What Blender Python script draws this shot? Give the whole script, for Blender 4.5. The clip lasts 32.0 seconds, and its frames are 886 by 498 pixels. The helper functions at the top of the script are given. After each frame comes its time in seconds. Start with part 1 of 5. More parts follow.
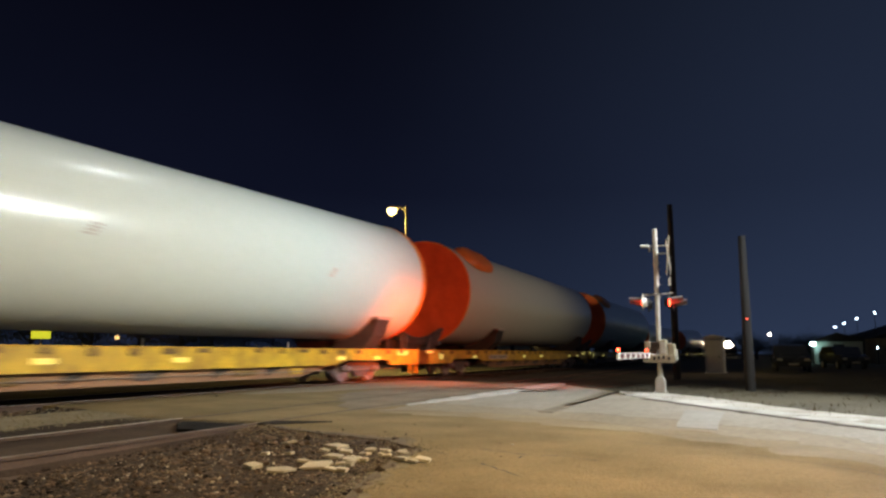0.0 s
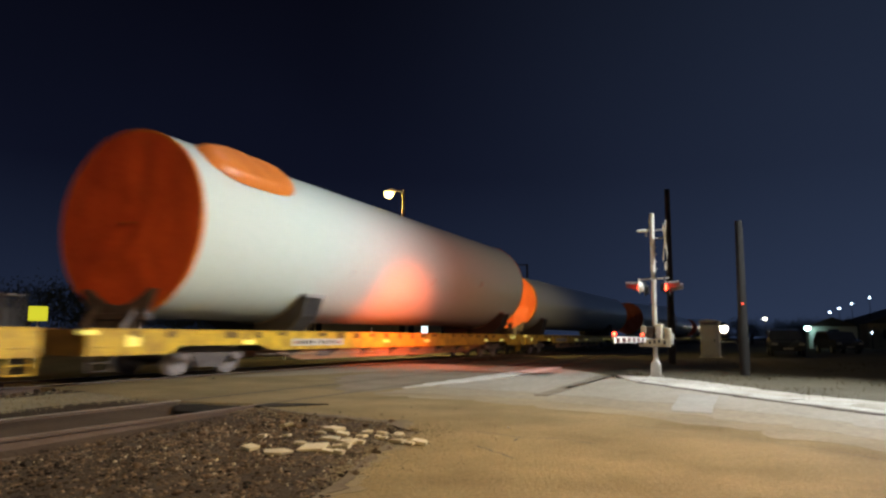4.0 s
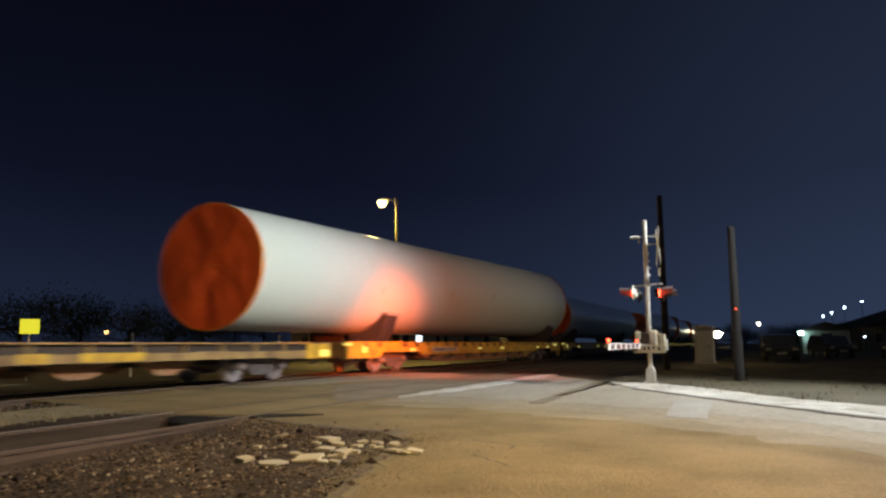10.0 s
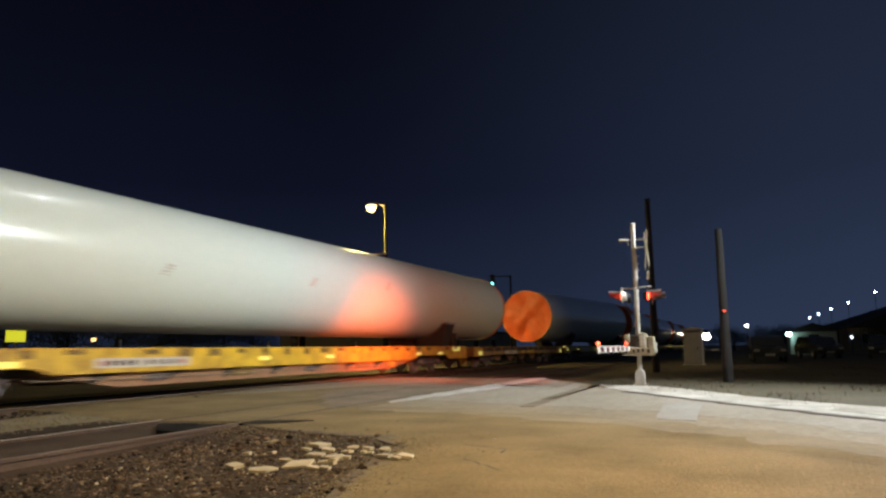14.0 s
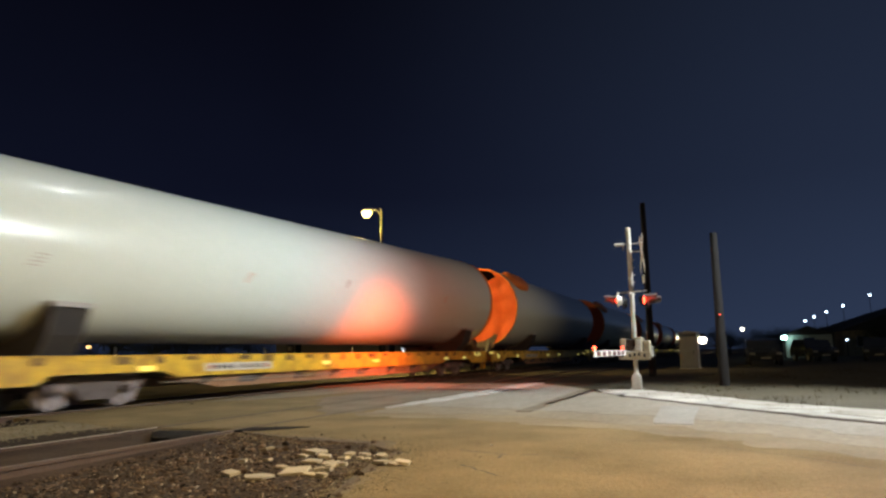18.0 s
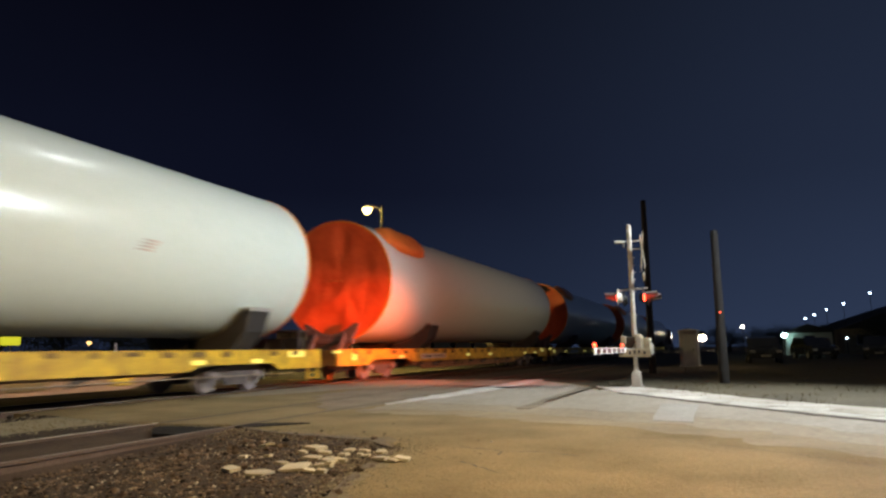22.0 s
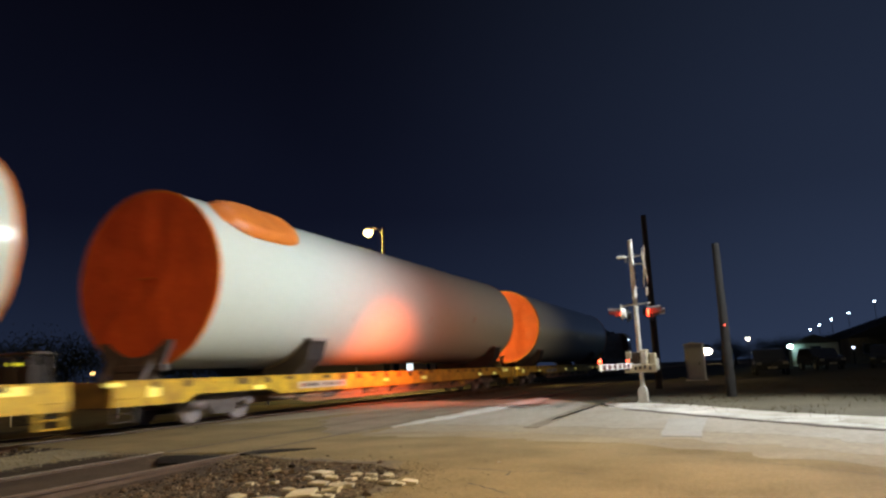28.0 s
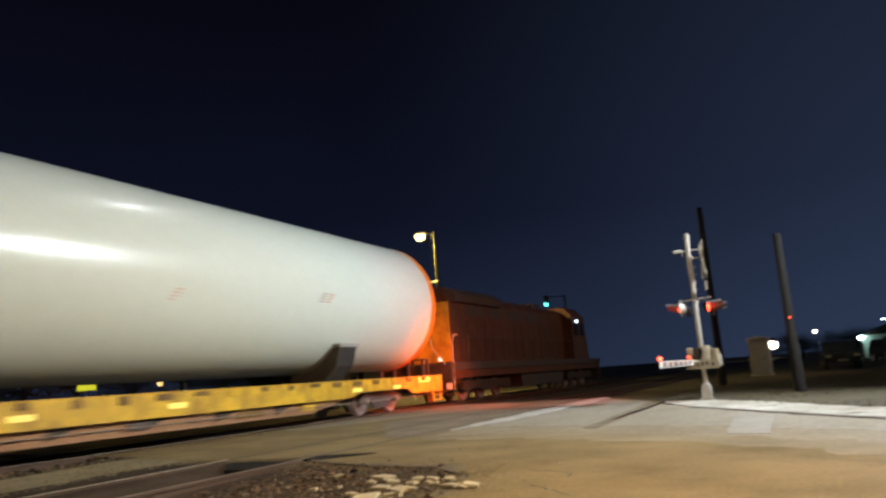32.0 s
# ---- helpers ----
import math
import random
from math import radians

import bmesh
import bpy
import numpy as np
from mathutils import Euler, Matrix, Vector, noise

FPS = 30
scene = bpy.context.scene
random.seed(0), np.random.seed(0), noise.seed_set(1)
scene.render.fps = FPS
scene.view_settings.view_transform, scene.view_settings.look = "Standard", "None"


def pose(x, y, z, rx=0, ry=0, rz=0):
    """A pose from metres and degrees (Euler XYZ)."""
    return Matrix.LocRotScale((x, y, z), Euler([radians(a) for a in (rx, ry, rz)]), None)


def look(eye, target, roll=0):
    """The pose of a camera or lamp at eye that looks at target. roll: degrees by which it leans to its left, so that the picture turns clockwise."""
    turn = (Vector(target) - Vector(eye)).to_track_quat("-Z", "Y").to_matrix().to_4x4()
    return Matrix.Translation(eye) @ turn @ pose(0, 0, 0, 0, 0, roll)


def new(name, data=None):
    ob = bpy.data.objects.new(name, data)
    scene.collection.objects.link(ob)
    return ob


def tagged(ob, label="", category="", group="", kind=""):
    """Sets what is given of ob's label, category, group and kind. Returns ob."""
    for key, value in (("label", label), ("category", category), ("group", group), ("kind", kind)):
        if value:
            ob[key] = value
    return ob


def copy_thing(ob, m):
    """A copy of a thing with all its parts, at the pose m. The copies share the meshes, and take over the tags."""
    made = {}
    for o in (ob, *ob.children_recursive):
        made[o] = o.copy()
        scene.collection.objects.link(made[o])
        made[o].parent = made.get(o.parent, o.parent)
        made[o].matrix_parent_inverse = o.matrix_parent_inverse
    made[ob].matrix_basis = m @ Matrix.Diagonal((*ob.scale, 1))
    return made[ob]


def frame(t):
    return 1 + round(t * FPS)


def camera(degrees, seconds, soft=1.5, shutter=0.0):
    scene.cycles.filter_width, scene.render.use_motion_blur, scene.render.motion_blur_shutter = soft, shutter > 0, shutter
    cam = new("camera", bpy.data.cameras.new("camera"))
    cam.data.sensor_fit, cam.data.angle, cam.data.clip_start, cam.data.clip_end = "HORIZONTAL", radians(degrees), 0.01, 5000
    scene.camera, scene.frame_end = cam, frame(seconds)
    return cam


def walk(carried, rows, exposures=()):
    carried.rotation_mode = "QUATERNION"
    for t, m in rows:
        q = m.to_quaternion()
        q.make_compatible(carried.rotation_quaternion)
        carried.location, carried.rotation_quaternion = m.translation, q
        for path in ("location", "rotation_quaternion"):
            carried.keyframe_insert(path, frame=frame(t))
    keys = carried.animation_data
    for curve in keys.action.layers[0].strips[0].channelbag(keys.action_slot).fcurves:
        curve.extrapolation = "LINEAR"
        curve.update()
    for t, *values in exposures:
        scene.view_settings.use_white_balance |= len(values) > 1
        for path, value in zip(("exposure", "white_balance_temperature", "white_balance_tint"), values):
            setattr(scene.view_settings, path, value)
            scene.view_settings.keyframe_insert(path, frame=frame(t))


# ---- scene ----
EYE_H = 1.0
cam = camera(64.0, 32.0, soft=2.5, shutter=0.8)
# seconds, tilt, lean, turn of the hand-held camera, which stays in one place
PATH = [(0.0, 98.311, -0.185, 24.019), (0.5, 98.258, -0.2, 23.725), (1.0, 98.30, -0.06, 23.837), (1.5, 98.125, -0.072, 23.635),
        (2.0, 98.084, -0.138, 23.637), (2.5, 97.763, -0.343, 23.813), (3.0, 97.514, -0.451, 23.583), (3.5, 96.984, -0.403, 23.751),
        (4.5, 97.1, -0.33, 23.7), (5.5, 97.484, -0.254, 23.558), (6.0, 97.396, -0.403, 23.617), (6.5, 97.221, -0.325, 23.527), (7.0, 97.124, -0.14, 23.484),
        (7.5, 97.047, -0.117, 23.307), (8.0, 96.92, 0.084, 23.283), (8.5, 97.038, 0.084, 23.227), (9.0, 97.334, 0.185, 23.256),
        (9.5, 97.489, 0.425, 23.307), (10.0, 97.675, 0.256, 23.318), (10.5, 97.663, 0.373, 23.095), (11.0, 97.542, 0.301, 22.799),
        (11.5, 97.754, 0.577, 22.562), (12.0, 97.924, 0.476, 22.555), (12.5, 97.903, 0.472, 22.524), (13.0, 98.103, 0.579, 22.615),
        (13.5, 97.976, 0.627, 22.626), (14.0, 98.018, 0.777, 22.524), (14.5, 98.038, 0.598, 22.495), (15.0, 98.084, 0.912, 22.476),
        (15.5, 97.928, 0.849, 22.058), (16.5, 98.0, 0.94, 22.1), (17.5, 98.208, 1.018, 22.215), (18.0, 98.437, 1.128, 22.228), (18.5, 98.433, 1.137, 22.181),
        (19.0, 98.449, 1.287, 22.149), (19.5, 98.381, 1.062, 22.129), (20.0, 98.295, 1.003, 22.468), (20.5, 98.088, 0.805, 22.27),
        (21.0, 98.153, 0.846, 22.39), (21.5, 98.118, 0.874, 22.273), (22.0, 98.183, 0.953, 22.239), (22.5, 98.247, 1.306, 22.273),
        (23.0, 98.234, 1.194, 22.436), (23.5, 98.493, 1.202, 22.686), (24.0, 98.641, 1.314, 22.635), (24.5, 98.936, 1.516, 22.421),
        (25.0, 99.001, 1.586, 22.283), (25.5, 99.227, 1.893, 22.342), (26.5, 99.5, 2.1, 22.6), (27.5, 99.728, 2.31, 22.792), (28.0, 99.833, 2.503, 22.616),
        (28.5, 99.853, 2.69, 22.527), (29.0, 100.078, 2.924, 22.662), (29.5, 100.165, 2.955, 22.949), (30.0, 100.228, 3.149, 23.283),
        (30.5, 100.267, 3.181, 23.345), (31.0, 100.152, 3.281, 23.466), (31.5, 100.115, 3.595, 24.224), (32.0, 100.29, 4.007, 27.159)]
walk(cam, [(t, pose(0, 0, EYE_H, a, b, c)) for t, a, b, c in PATH])

# ---------------------------------------------------------------- light
world = bpy.data.worlds.new("night_sky")
scene.world = world
world.use_nodes = True
wn, wl = world.node_tree.nodes, world.node_tree.links
wn.clear()
w_out, w_bg = wn.new("ShaderNodeOutputWorld"), wn.new("ShaderNodeBackground")
w_tc, w_sep, w_ramp = wn.new("ShaderNodeTexCoord"), wn.new("ShaderNodeSeparateXYZ"), wn.new("ShaderNodeValToRGB")
w_noise, w_mix = wn.new("ShaderNodeTexNoise"), wn.new("ShaderNodeMixRGB")
wl.new(w_tc.outputs["Generated"], w_sep.inputs[0])
wl.new(w_sep.outputs["Z"], w_ramp.inputs[0])
cr = w_ramp.color_ramp
cr.elements[0].position, cr.elements[0].color = 0.0, (0.0175, 0.0265, 0.057, 1)
cr.elements[1].position, cr.elements[1].color = 0.55, (0.0019, 0.0018, 0.0042, 1)
e = cr.elements.new(0.22)
e.color = (0.0056, 0.0074, 0.0195, 1)
w_noise.inputs["Scale"].default_value = 2.2
w_noise.inputs["Detail"].default_value = 3
wl.new(w_tc.outputs["Generated"], w_noise.inputs["Vector"])
w_mix.blend_type = "MULTIPLY"
w_mix.inputs[0].default_value = 0.45
wl.new(w_ramp.outputs[0], w_mix.inputs[1])
wl.new(w_noise.outputs["Fac"], w_mix.inputs[2])
# the town's glow lifts the sky towards one side of the horizon
w_dome, w_add = wn.new("ShaderNodeMapRange"), wn.new("ShaderNodeMixRGB")
w_dome.inputs["From Min"].default_value, w_dome.inputs["From Max"].default_value = -0.55, 0.25
w_dome.inputs["To Min"].default_value, w_dome.inputs["To Max"].default_value = 0.0, 1.0
w_add.blend_type = "ADD"
w_add.inputs[2].default_value = (0.0145, 0.0225, 0.0425, 1)
wl.new(w_sep.outputs["X"], w_dome.inputs["Value"])
w_high, w_both = wn.new("ShaderNodeMapRange"), wn.new("ShaderNodeMath")
w_high.inputs["From Min"].default_value, w_high.inputs["From Max"].default_value = 0.0, 0.5
w_high.inputs["To Min"].default_value, w_high.inputs["To Max"].default_value = 1.0, 0.6
wl.new(w_sep.outputs["Z"], w_high.inputs["Value"])
w_both.operation = "MULTIPLY"
w_dome.interpolation_type = "SMOOTHSTEP"
wl.new(w_dome.outputs[0], w_both.inputs[0]), wl.new(w_high.outputs[0], w_both.inputs[1])
wl.new(w_both.outputs[0], w_add.inputs[0])
wl.new(w_mix.outputs[0], w_add.inputs[1])
wl.new(w_add.outputs[0], w_bg.inputs[0])
w_bg.inputs[1].default_value = 1.0
wl.new(w_bg.outputs[0], w_out.inputs[0])


def lamp(name, kind, at, watts, colour, aim=None, size=0.2, cone=90, blend=0.6):
    data = bpy.data.lights.new(name, kind)
    data.energy, data.color = watts, colour
    if kind in ("POINT", "SPOT"):
        data.shadow_soft_size = size
    if kind == "SPOT":
        data.spot_size, data.spot_blend = radians(cone), blend
    ob = new(name, data)
    ob.matrix_world = look(at, aim) if aim else Matrix.Translation(at)
    return ob


YARD = (4.6, 18.6, 8.6)      # white yard light on a pole beside the road
LOT = (3.2, 3.5, 7.0)        # unseen warm lamp, added over the lot beside the camera for the foreground
TOWER_FILL = (8.5, 37.0, 8.6)    # unseen warm lamp, added to light the towers beyond the crossing
ROAD_LAMP = (-10.4, 19.5, 17.5)  # small lamp high over the crossing, mirrored in the tower paint
SODIUM = (-19.35, 36.0, 9.37) # sodium lamp on the far side of the tracks
lamp("yard_light", "SPOT", YARD, 11200, (0.93, 0.99, 0.99), (-7.0, 9.5, 0.0), 0.28, 130, 0.75)
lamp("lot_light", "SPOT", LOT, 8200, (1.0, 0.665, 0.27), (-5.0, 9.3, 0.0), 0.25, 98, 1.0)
lamp("sodium_light", "SPOT", (SODIUM[0], SODIUM[1], SODIUM[2] - 0.35), 17000, (1.0, 0.74, 0.22), (SODIUM[0] + 1.6, SODIUM[1] + 1.6, 0.0), 0.2, 146, 1.0)
lamp("sodium_light", "POINT", (SODIUM[0], SODIUM[1], SODIUM[2] - 0.35), 4500, (1.0, 0.74, 0.22), None, 0.2)
lamp("flasher_light", "SPOT", (-3.15, 18.85, 2.30), 11800, (1.0, 0.12, 0.012), (-11.5, 22.7, 1.15), 0.3, 37, 1.0)
lamp("flasher_light", "SPOT", (-3.15, 19.90, 2.30), 1300, (1.0, 0.09, 0.016), (-12.0, 25.0, 2.0), 0.3, 104, 1.0)
lamp("street_light", "SPOT", TOWER_FILL, 3300, (1.0, 0.75, 0.46), (-13.0, 36.5, 2.6), 0.6, 84, 1.0)
lamp("road_light", "SPOT", ROAD_LAMP, 620, (0.95, 0.98, 1.0), (-11.0, 16.0, 0.0), 0.12, 120, 0.8)
lamp("headlamp_light", "SPOT", (-8.44, 209.8, 3.3), 220000, (1.0, 0.86, 0.62), (-6.0, 0.0, 2.0), 0.5, 40, 0.6)
scene.view_settings.exposure = 0.0

# ---------------------------------------------------------------- materials
MATS = {}


def paint(name, colour, rough=0.6, metal=0.0, other=None, scale=3.0, fine=40.0, amount=0.5, bump=0.15, bump_scale=60.0, coat=0.0, vary=0.1, space="Object", stretch=None, random_tint=0.0, islands=0.0):
    """Surface with stains at one scale and grain at another."""
    m = bpy.data.materials.new(name)
    m.use_nodes = True
    n, l = m.node_tree.nodes, m.node_tree.links
    b = n["Principled BSDF"]
    tc = n.new("ShaderNodeTexCoord")
    vec = tc.outputs[space]
    if stretch:
        mp = n.new("ShaderNodeMapping")
        mp.inputs["Scale"].default_value = stretch
        l.new(vec, mp.inputs[0])
        vec = mp.outputs[0]
    big, small = n.new("ShaderNodeTexNoise"), n.new("ShaderNodeTexNoise")
    big.inputs["Scale"].default_value, big.inputs["Detail"].default_value = scale, 5
    small.inputs["Scale"].default_value, small.inputs["Detail"].default_value = fine, 4
    l.new(vec, big.inputs["Vector"]), l.new(vec, small.inputs["Vector"])
    ramp = n.new("ShaderNodeValToRGB")
    ramp.color_ramp.elements[0].position, ramp.color_ramp.elements[1].position = 0.36, 0.68
    l.new(big.outputs["Fac"], ramp.inputs[0])
    mix = n.new("ShaderNodeMixRGB")
    other = other or tuple(c * 0.6 for c in colour)
    mix.inputs[1].default_value, mix.inputs[2].default_value = (*colour, 1), (*other, 1)
    fac = n.new("ShaderNodeMath")
    fac.operation = "MULTIPLY"
    fac.inputs[1].default_value = amount
    l.new(ramp.outputs[0], fac.inputs[0]), l.new(fac.outputs[0], mix.inputs[0])
    grain = n.new("ShaderNodeMixRGB")
    grain.blend_type = "OVERLAY"
    grain.inputs[0].default_value = 0.35 * min(1.0, amount * 2)
    l.new(mix.outputs[0], grain.inputs[1]), l.new(small.outputs["Fac"], grain.inputs[2])
    col = grain.outputs[0]
    if random_tint:
        info, hsv, mr = n.new("ShaderNodeObjectInfo"), n.new("ShaderNodeHueSaturation"), n.new("ShaderNodeMapRange")
        mr.inputs["To Min"].default_value, mr.inputs["To Max"].default_value = 1 - random_tint, 1 + random_tint
        l.new(info.outputs["Random"], mr.inputs["Value"]), l.new(mr.outputs[0], hsv.inputs["Value"]), l.new(col, hsv.inputs["Color"])
        col = hsv.outputs[0]
    if islands:
        geo, hv, mr = n.new("ShaderNodeNewGeometry"), n.new("ShaderNodeHueSaturation"), n.new("ShaderNodeMapRange")
        mr.inputs["To Min"].default_value, mr.inputs["To Max"].default_value = 1 - islands, 1 + islands * 1.6
        l.new(geo.outputs["Random Per Island"], mr.inputs["Value"]), l.new(mr.outputs[0], hv.inputs["Value"]), l.new(col, hv.inputs["Color"])
        col = hv.outputs[0]
    l.new(col, b.inputs["Base Color"])
    rr = n.new("ShaderNodeMapRange")
    rr.inputs["To Min"].default_value, rr.inputs["To Max"].default_value = max(0.03, rough - vary), min(1.0, rough + vary)
    l.new(big.outputs["Fac"], rr.inputs["Value"]), l.new(rr.outputs[0], b.inputs["Roughness"])
    b.inputs["Metallic"].default_value = metal
    b.inputs["Coat Weight"].default_value = coat
    if bump:
        bp, bn = n.new("ShaderNodeBump"), n.new("ShaderNodeTexNoise")
        bn.inputs["Scale"].default_value, bn.inputs["Detail"].default_value = bump_scale, 4
        bp.inputs["Strength"].default_value, bp.inputs["Distance"].default_value = bump, 0.02
        l.new(vec, bn.inputs["Vector"]), l.new(bn.outputs["Fac"], bp.inputs["Height"]), l.new(bp.outputs[0], b.inputs["Normal"])
    MATS[name] = m
    return m


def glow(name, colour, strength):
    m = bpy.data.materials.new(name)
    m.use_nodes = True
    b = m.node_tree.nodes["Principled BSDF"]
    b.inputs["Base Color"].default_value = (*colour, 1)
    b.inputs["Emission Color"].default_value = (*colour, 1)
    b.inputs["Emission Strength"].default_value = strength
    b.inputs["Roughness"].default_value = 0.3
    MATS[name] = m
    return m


WHITE = paint("tower_paint", (0.675, 0.745, 0.70), 0.26, 0, (0.66, 0.69, 0.645), 0.22, 5, 0.16, 0.0, 30, coat=0.25, vary=0.012, stretch=(1, 0.5, 1))
TARP = paint("orange_tarp", (0.82, 0.14, 0.034), 0.5, 0, (0.60, 0.09, 0.022), 1.3, 9, 0.6, 0.6, 4)
BAND = paint("tarp_edge", (0.80, 0.26, 0.025), 0.5, 0, (0.62, 0.11, 0.016), 1.3, 9, 0.6, 0.4, 6)
TARP_TOP = paint("door_tarp", (0.76, 0.225, 0.035), 0.45, 0, (0.58, 0.14, 0.024), 1.6, 9, 0.5, 0.4, 6)
INSIDE = paint("tower_inside", (0.05, 0.04, 0.035), 0.8, 0, None, 2, 20, 0.4, 0)
YELLOW = paint("car_yellow", (0.76, 0.49, 0.035), 0.5, 0, (0.30, 0.165, 0.03), 2.2, 20, 0.75, 0.12, 30)
YELLOW_OLD = paint("car_faded", (0.40, 0.27, 0.10), 0.7, 0, (0.17, 0.10, 0.055), 1.3, 22, 0.9, 0.2, 30)
SILL_LOW = paint("car_underframe", (0.36, 0.20, 0.105), 0.7, 0, (0.22, 0.12, 0.07), 1.1, 24, 0.8, 0.15, 30)
POCKET = paint("pocket_brown", (0.24, 0.14, 0.035), 0.7, 0, (0.12, 0.075, 0.03), 3, 30, 0.8, 0.2, 40)
GRIME = paint("grimy_steel", (0.045, 0.036, 0.032), 0.65, 0.3, (0.10, 0.065, 0.045), 3, 40, 0.6, 0.2, 50)
DUSTY = paint("dusty_casting", (0.125, 0.105, 0.105), 0.75, 0, (0.06, 0.05, 0.05), 4, 40, 0.7, 0.15, 40)
WHEEL = paint("wheel_steel", (0.32, 0.28, 0.29), 0.55, 0.2, (0.17, 0.145, 0.145), 4, 40, 0.6, 0.1, 40)
SADDLE = paint("saddle_steel", (0.026, 0.024, 0.025), 0.8, 0.0, (0.05, 0.042, 0.036), 2.5, 30, 0.5, 0.1, 40)
SADDLE_FRAME = paint("saddle_frame", (0.065, 0.056, 0.05), 0.75, 0.0, (0.04, 0.034, 0.03), 2.5, 30, 0.5, 0.1, 40)
STRIP = paint("cradle_padding", (0.30, 0.25, 0.19), 0.8, 0, (0.16, 0.125, 0.09), 3, 30, 0.7, 0.2, 40)
# weak emission stands in for lamp light thrown back by reflectors
REFLECT = glow("reflector_glow", (1.0, 0.88, 0.22), 0.42)
LABEL = paint("label_white", (0.62, 0.58, 0.52), 0.5, 0, (0.4, 0.36, 0.32), 6, 50, 0.5, 0)
LABEL_RED = paint("label_red", (0.40, 0.07, 0.05), 0.5, 0, None, 6, 50, 0.4, 0)
MARK = paint("mark_grey", (0.44, 0.40, 0.37), 0.5, 0, None, 6, 50, 0.4, 0)
MARK_RED = paint("mark_red", (0.60, 0.42, 0.35), 0.5, 0, None, 6, 50, 0.4, 0)
# yellow body paint with night shade put into its colour
LOCO = paint("loco_shaded_yellow", (0.10, 0.038, 0.014), 0.55, 0, (0.05, 0.02, 0.01), 1.4, 24, 0.6, 0.1, 30)
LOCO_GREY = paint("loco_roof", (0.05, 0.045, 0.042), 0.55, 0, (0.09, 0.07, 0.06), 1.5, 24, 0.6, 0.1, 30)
HANDRAIL = paint("handrail_white", (0.66, 0.62, 0.55), 0.45, 0, None, 4, 30, 0.3, 0)
GLASS_DARK = paint("dark_glass", (0.02, 0.022, 0.025), 0.08, 0, None, 4, 30, 0.2, 0)
RAIL = paint("rail_steel", (0.20, 0.165, 0.14), 0.5, 0.35, (0.13, 0.08, 0.055), 2, 30, 0.6, 0.1, 40)
RAIL_SIDE = paint("rail_rust", (0.085, 0.055, 0.042), 0.8, 0.0, (0.07, 0.045, 0.032), 2, 30, 0.6, 0.2, 40)
RAIL_TOP = paint("rail_head", (0.78, 0.76, 0.73), 0.36, 0.9, (0.4, 0.36, 0.32), 2, 30, 0.4, 0.03, 40)
TIE = paint("tie_wood", (0.085, 0.06, 0.042), 0.85, 0, (0.14, 0.105, 0.08), 3, 30, 0.7, 0.5, 25, stretch=(0.3, 3, 3), random_tint=0.3)
DIRT = paint("dirt", (0.25, 0.22, 0.15), 0.95, 0, (0.14, 0.12, 0.08), 0.35, 6, 0.9, 0.9, 9)
VERGE = paint("verge", (0.060, 0.047, 0.023), 0.95, 0, (0.034, 0.027, 0.013), 0.5, 7, 0.9, 0.9, 10)
TRACKBED = paint("siding_dirt", (0.078, 0.056, 0.042), 0.95, 0, (0.045, 0.032, 0.025), 1.0, 18, 0.9, 0.9, 22)
BALLAST = paint("ballast_bed", (0.032, 0.023, 0.017), 0.95, 0, (0.062, 0.047, 0.035), 1.2, 22, 0.8, 1.0, 26)
STONE = paint("ballast_stone", (0.040, 0.028, 0.021), 0.9, 0, (0.12, 0.09, 0.066), 5.0, 30, 0.9, 0.5, 60, islands=0.9)
CHIP = paint("stone_chip", (0.30, 0.265, 0.21), 0.85, 0, (0.19, 0.16, 0.12), 4, 40, 0.6, 0.4, 60, islands=0.5)
SLAB = paint("pale_slab", (0.46, 0.42, 0.32), 0.85, 0, (0.33, 0.295, 0.215), 4, 40, 0.6, 0.4, 60, random_tint=0.2)
ROAD = paint("old_asphalt", (0.245, 0.190, 0.102), 0.88, 0, (0.160, 0.122, 0.064), 0.75, 22, 1.0, 0.9, 38)
CONCRETE = paint("apron_concrete", (0.275, 0.247, 0.208), 0.85, 0, (0.19, 0.162, 0.122), 0.55, 12, 0.8, 0.3, 80, stretch=(1, 0.4, 1))
EDGE = paint("worn_concrete", (0.25, 0.213, 0.158), 0.87, 0, (0.18, 0.148, 0.10), 0.55, 12, 0.8, 0.3, 80, stretch=(1, 0.4, 1))
CROSSING = paint("crossing_asphalt", (0.215, 0.170, 0.115), 0.85, 0, (0.145, 0.113, 0.078), 0.8, 12, 0.9, 0.35, 90)
FADED = paint("faded_asphalt", (0.250, 0.203, 0.128), 0.87, 0, (0.175, 0.140, 0.086), 0.7, 18, 0.9, 0.4, 80)
PATCH = paint("pale_patch", (0.285, 0.27, 0.25), 0.8, 0, (0.23, 0.215, 0.19), 0.9, 14, 0.7, 0.2, 80)
KERB = paint("kerb_concrete", (0.47, 0.45, 0.42), 0.85, 0, (0.27, 0.25, 0.21), 1.6, 20, 0.8, 0.5, 40, random_tint=0.15)
SEAM = paint("dark_seam", (0.07, 0.052, 0.042), 0.9, 0, None, 2, 20, 0.6, 0.3, 60)
NEAR_BLACK = paint("near_black", (0.007, 0.006, 0.006), 0.8, 0, (0.013, 0.010, 0.009), 2, 20, 0.6, 0.3, 60)
SPILL = paint("spilled_dirt", (0.175, 0.138, 0.08), 0.95, 0, (0.12, 0.093, 0.055), 1.3, 14, 0.9, 0.6, 40)
SPILL_DARK = paint("gravel_dirt", (0.12, 0.094, 0.06), 0.95, 0, (0.075, 0.058, 0.038), 1.8, 16, 0.9, 0.8, 36)
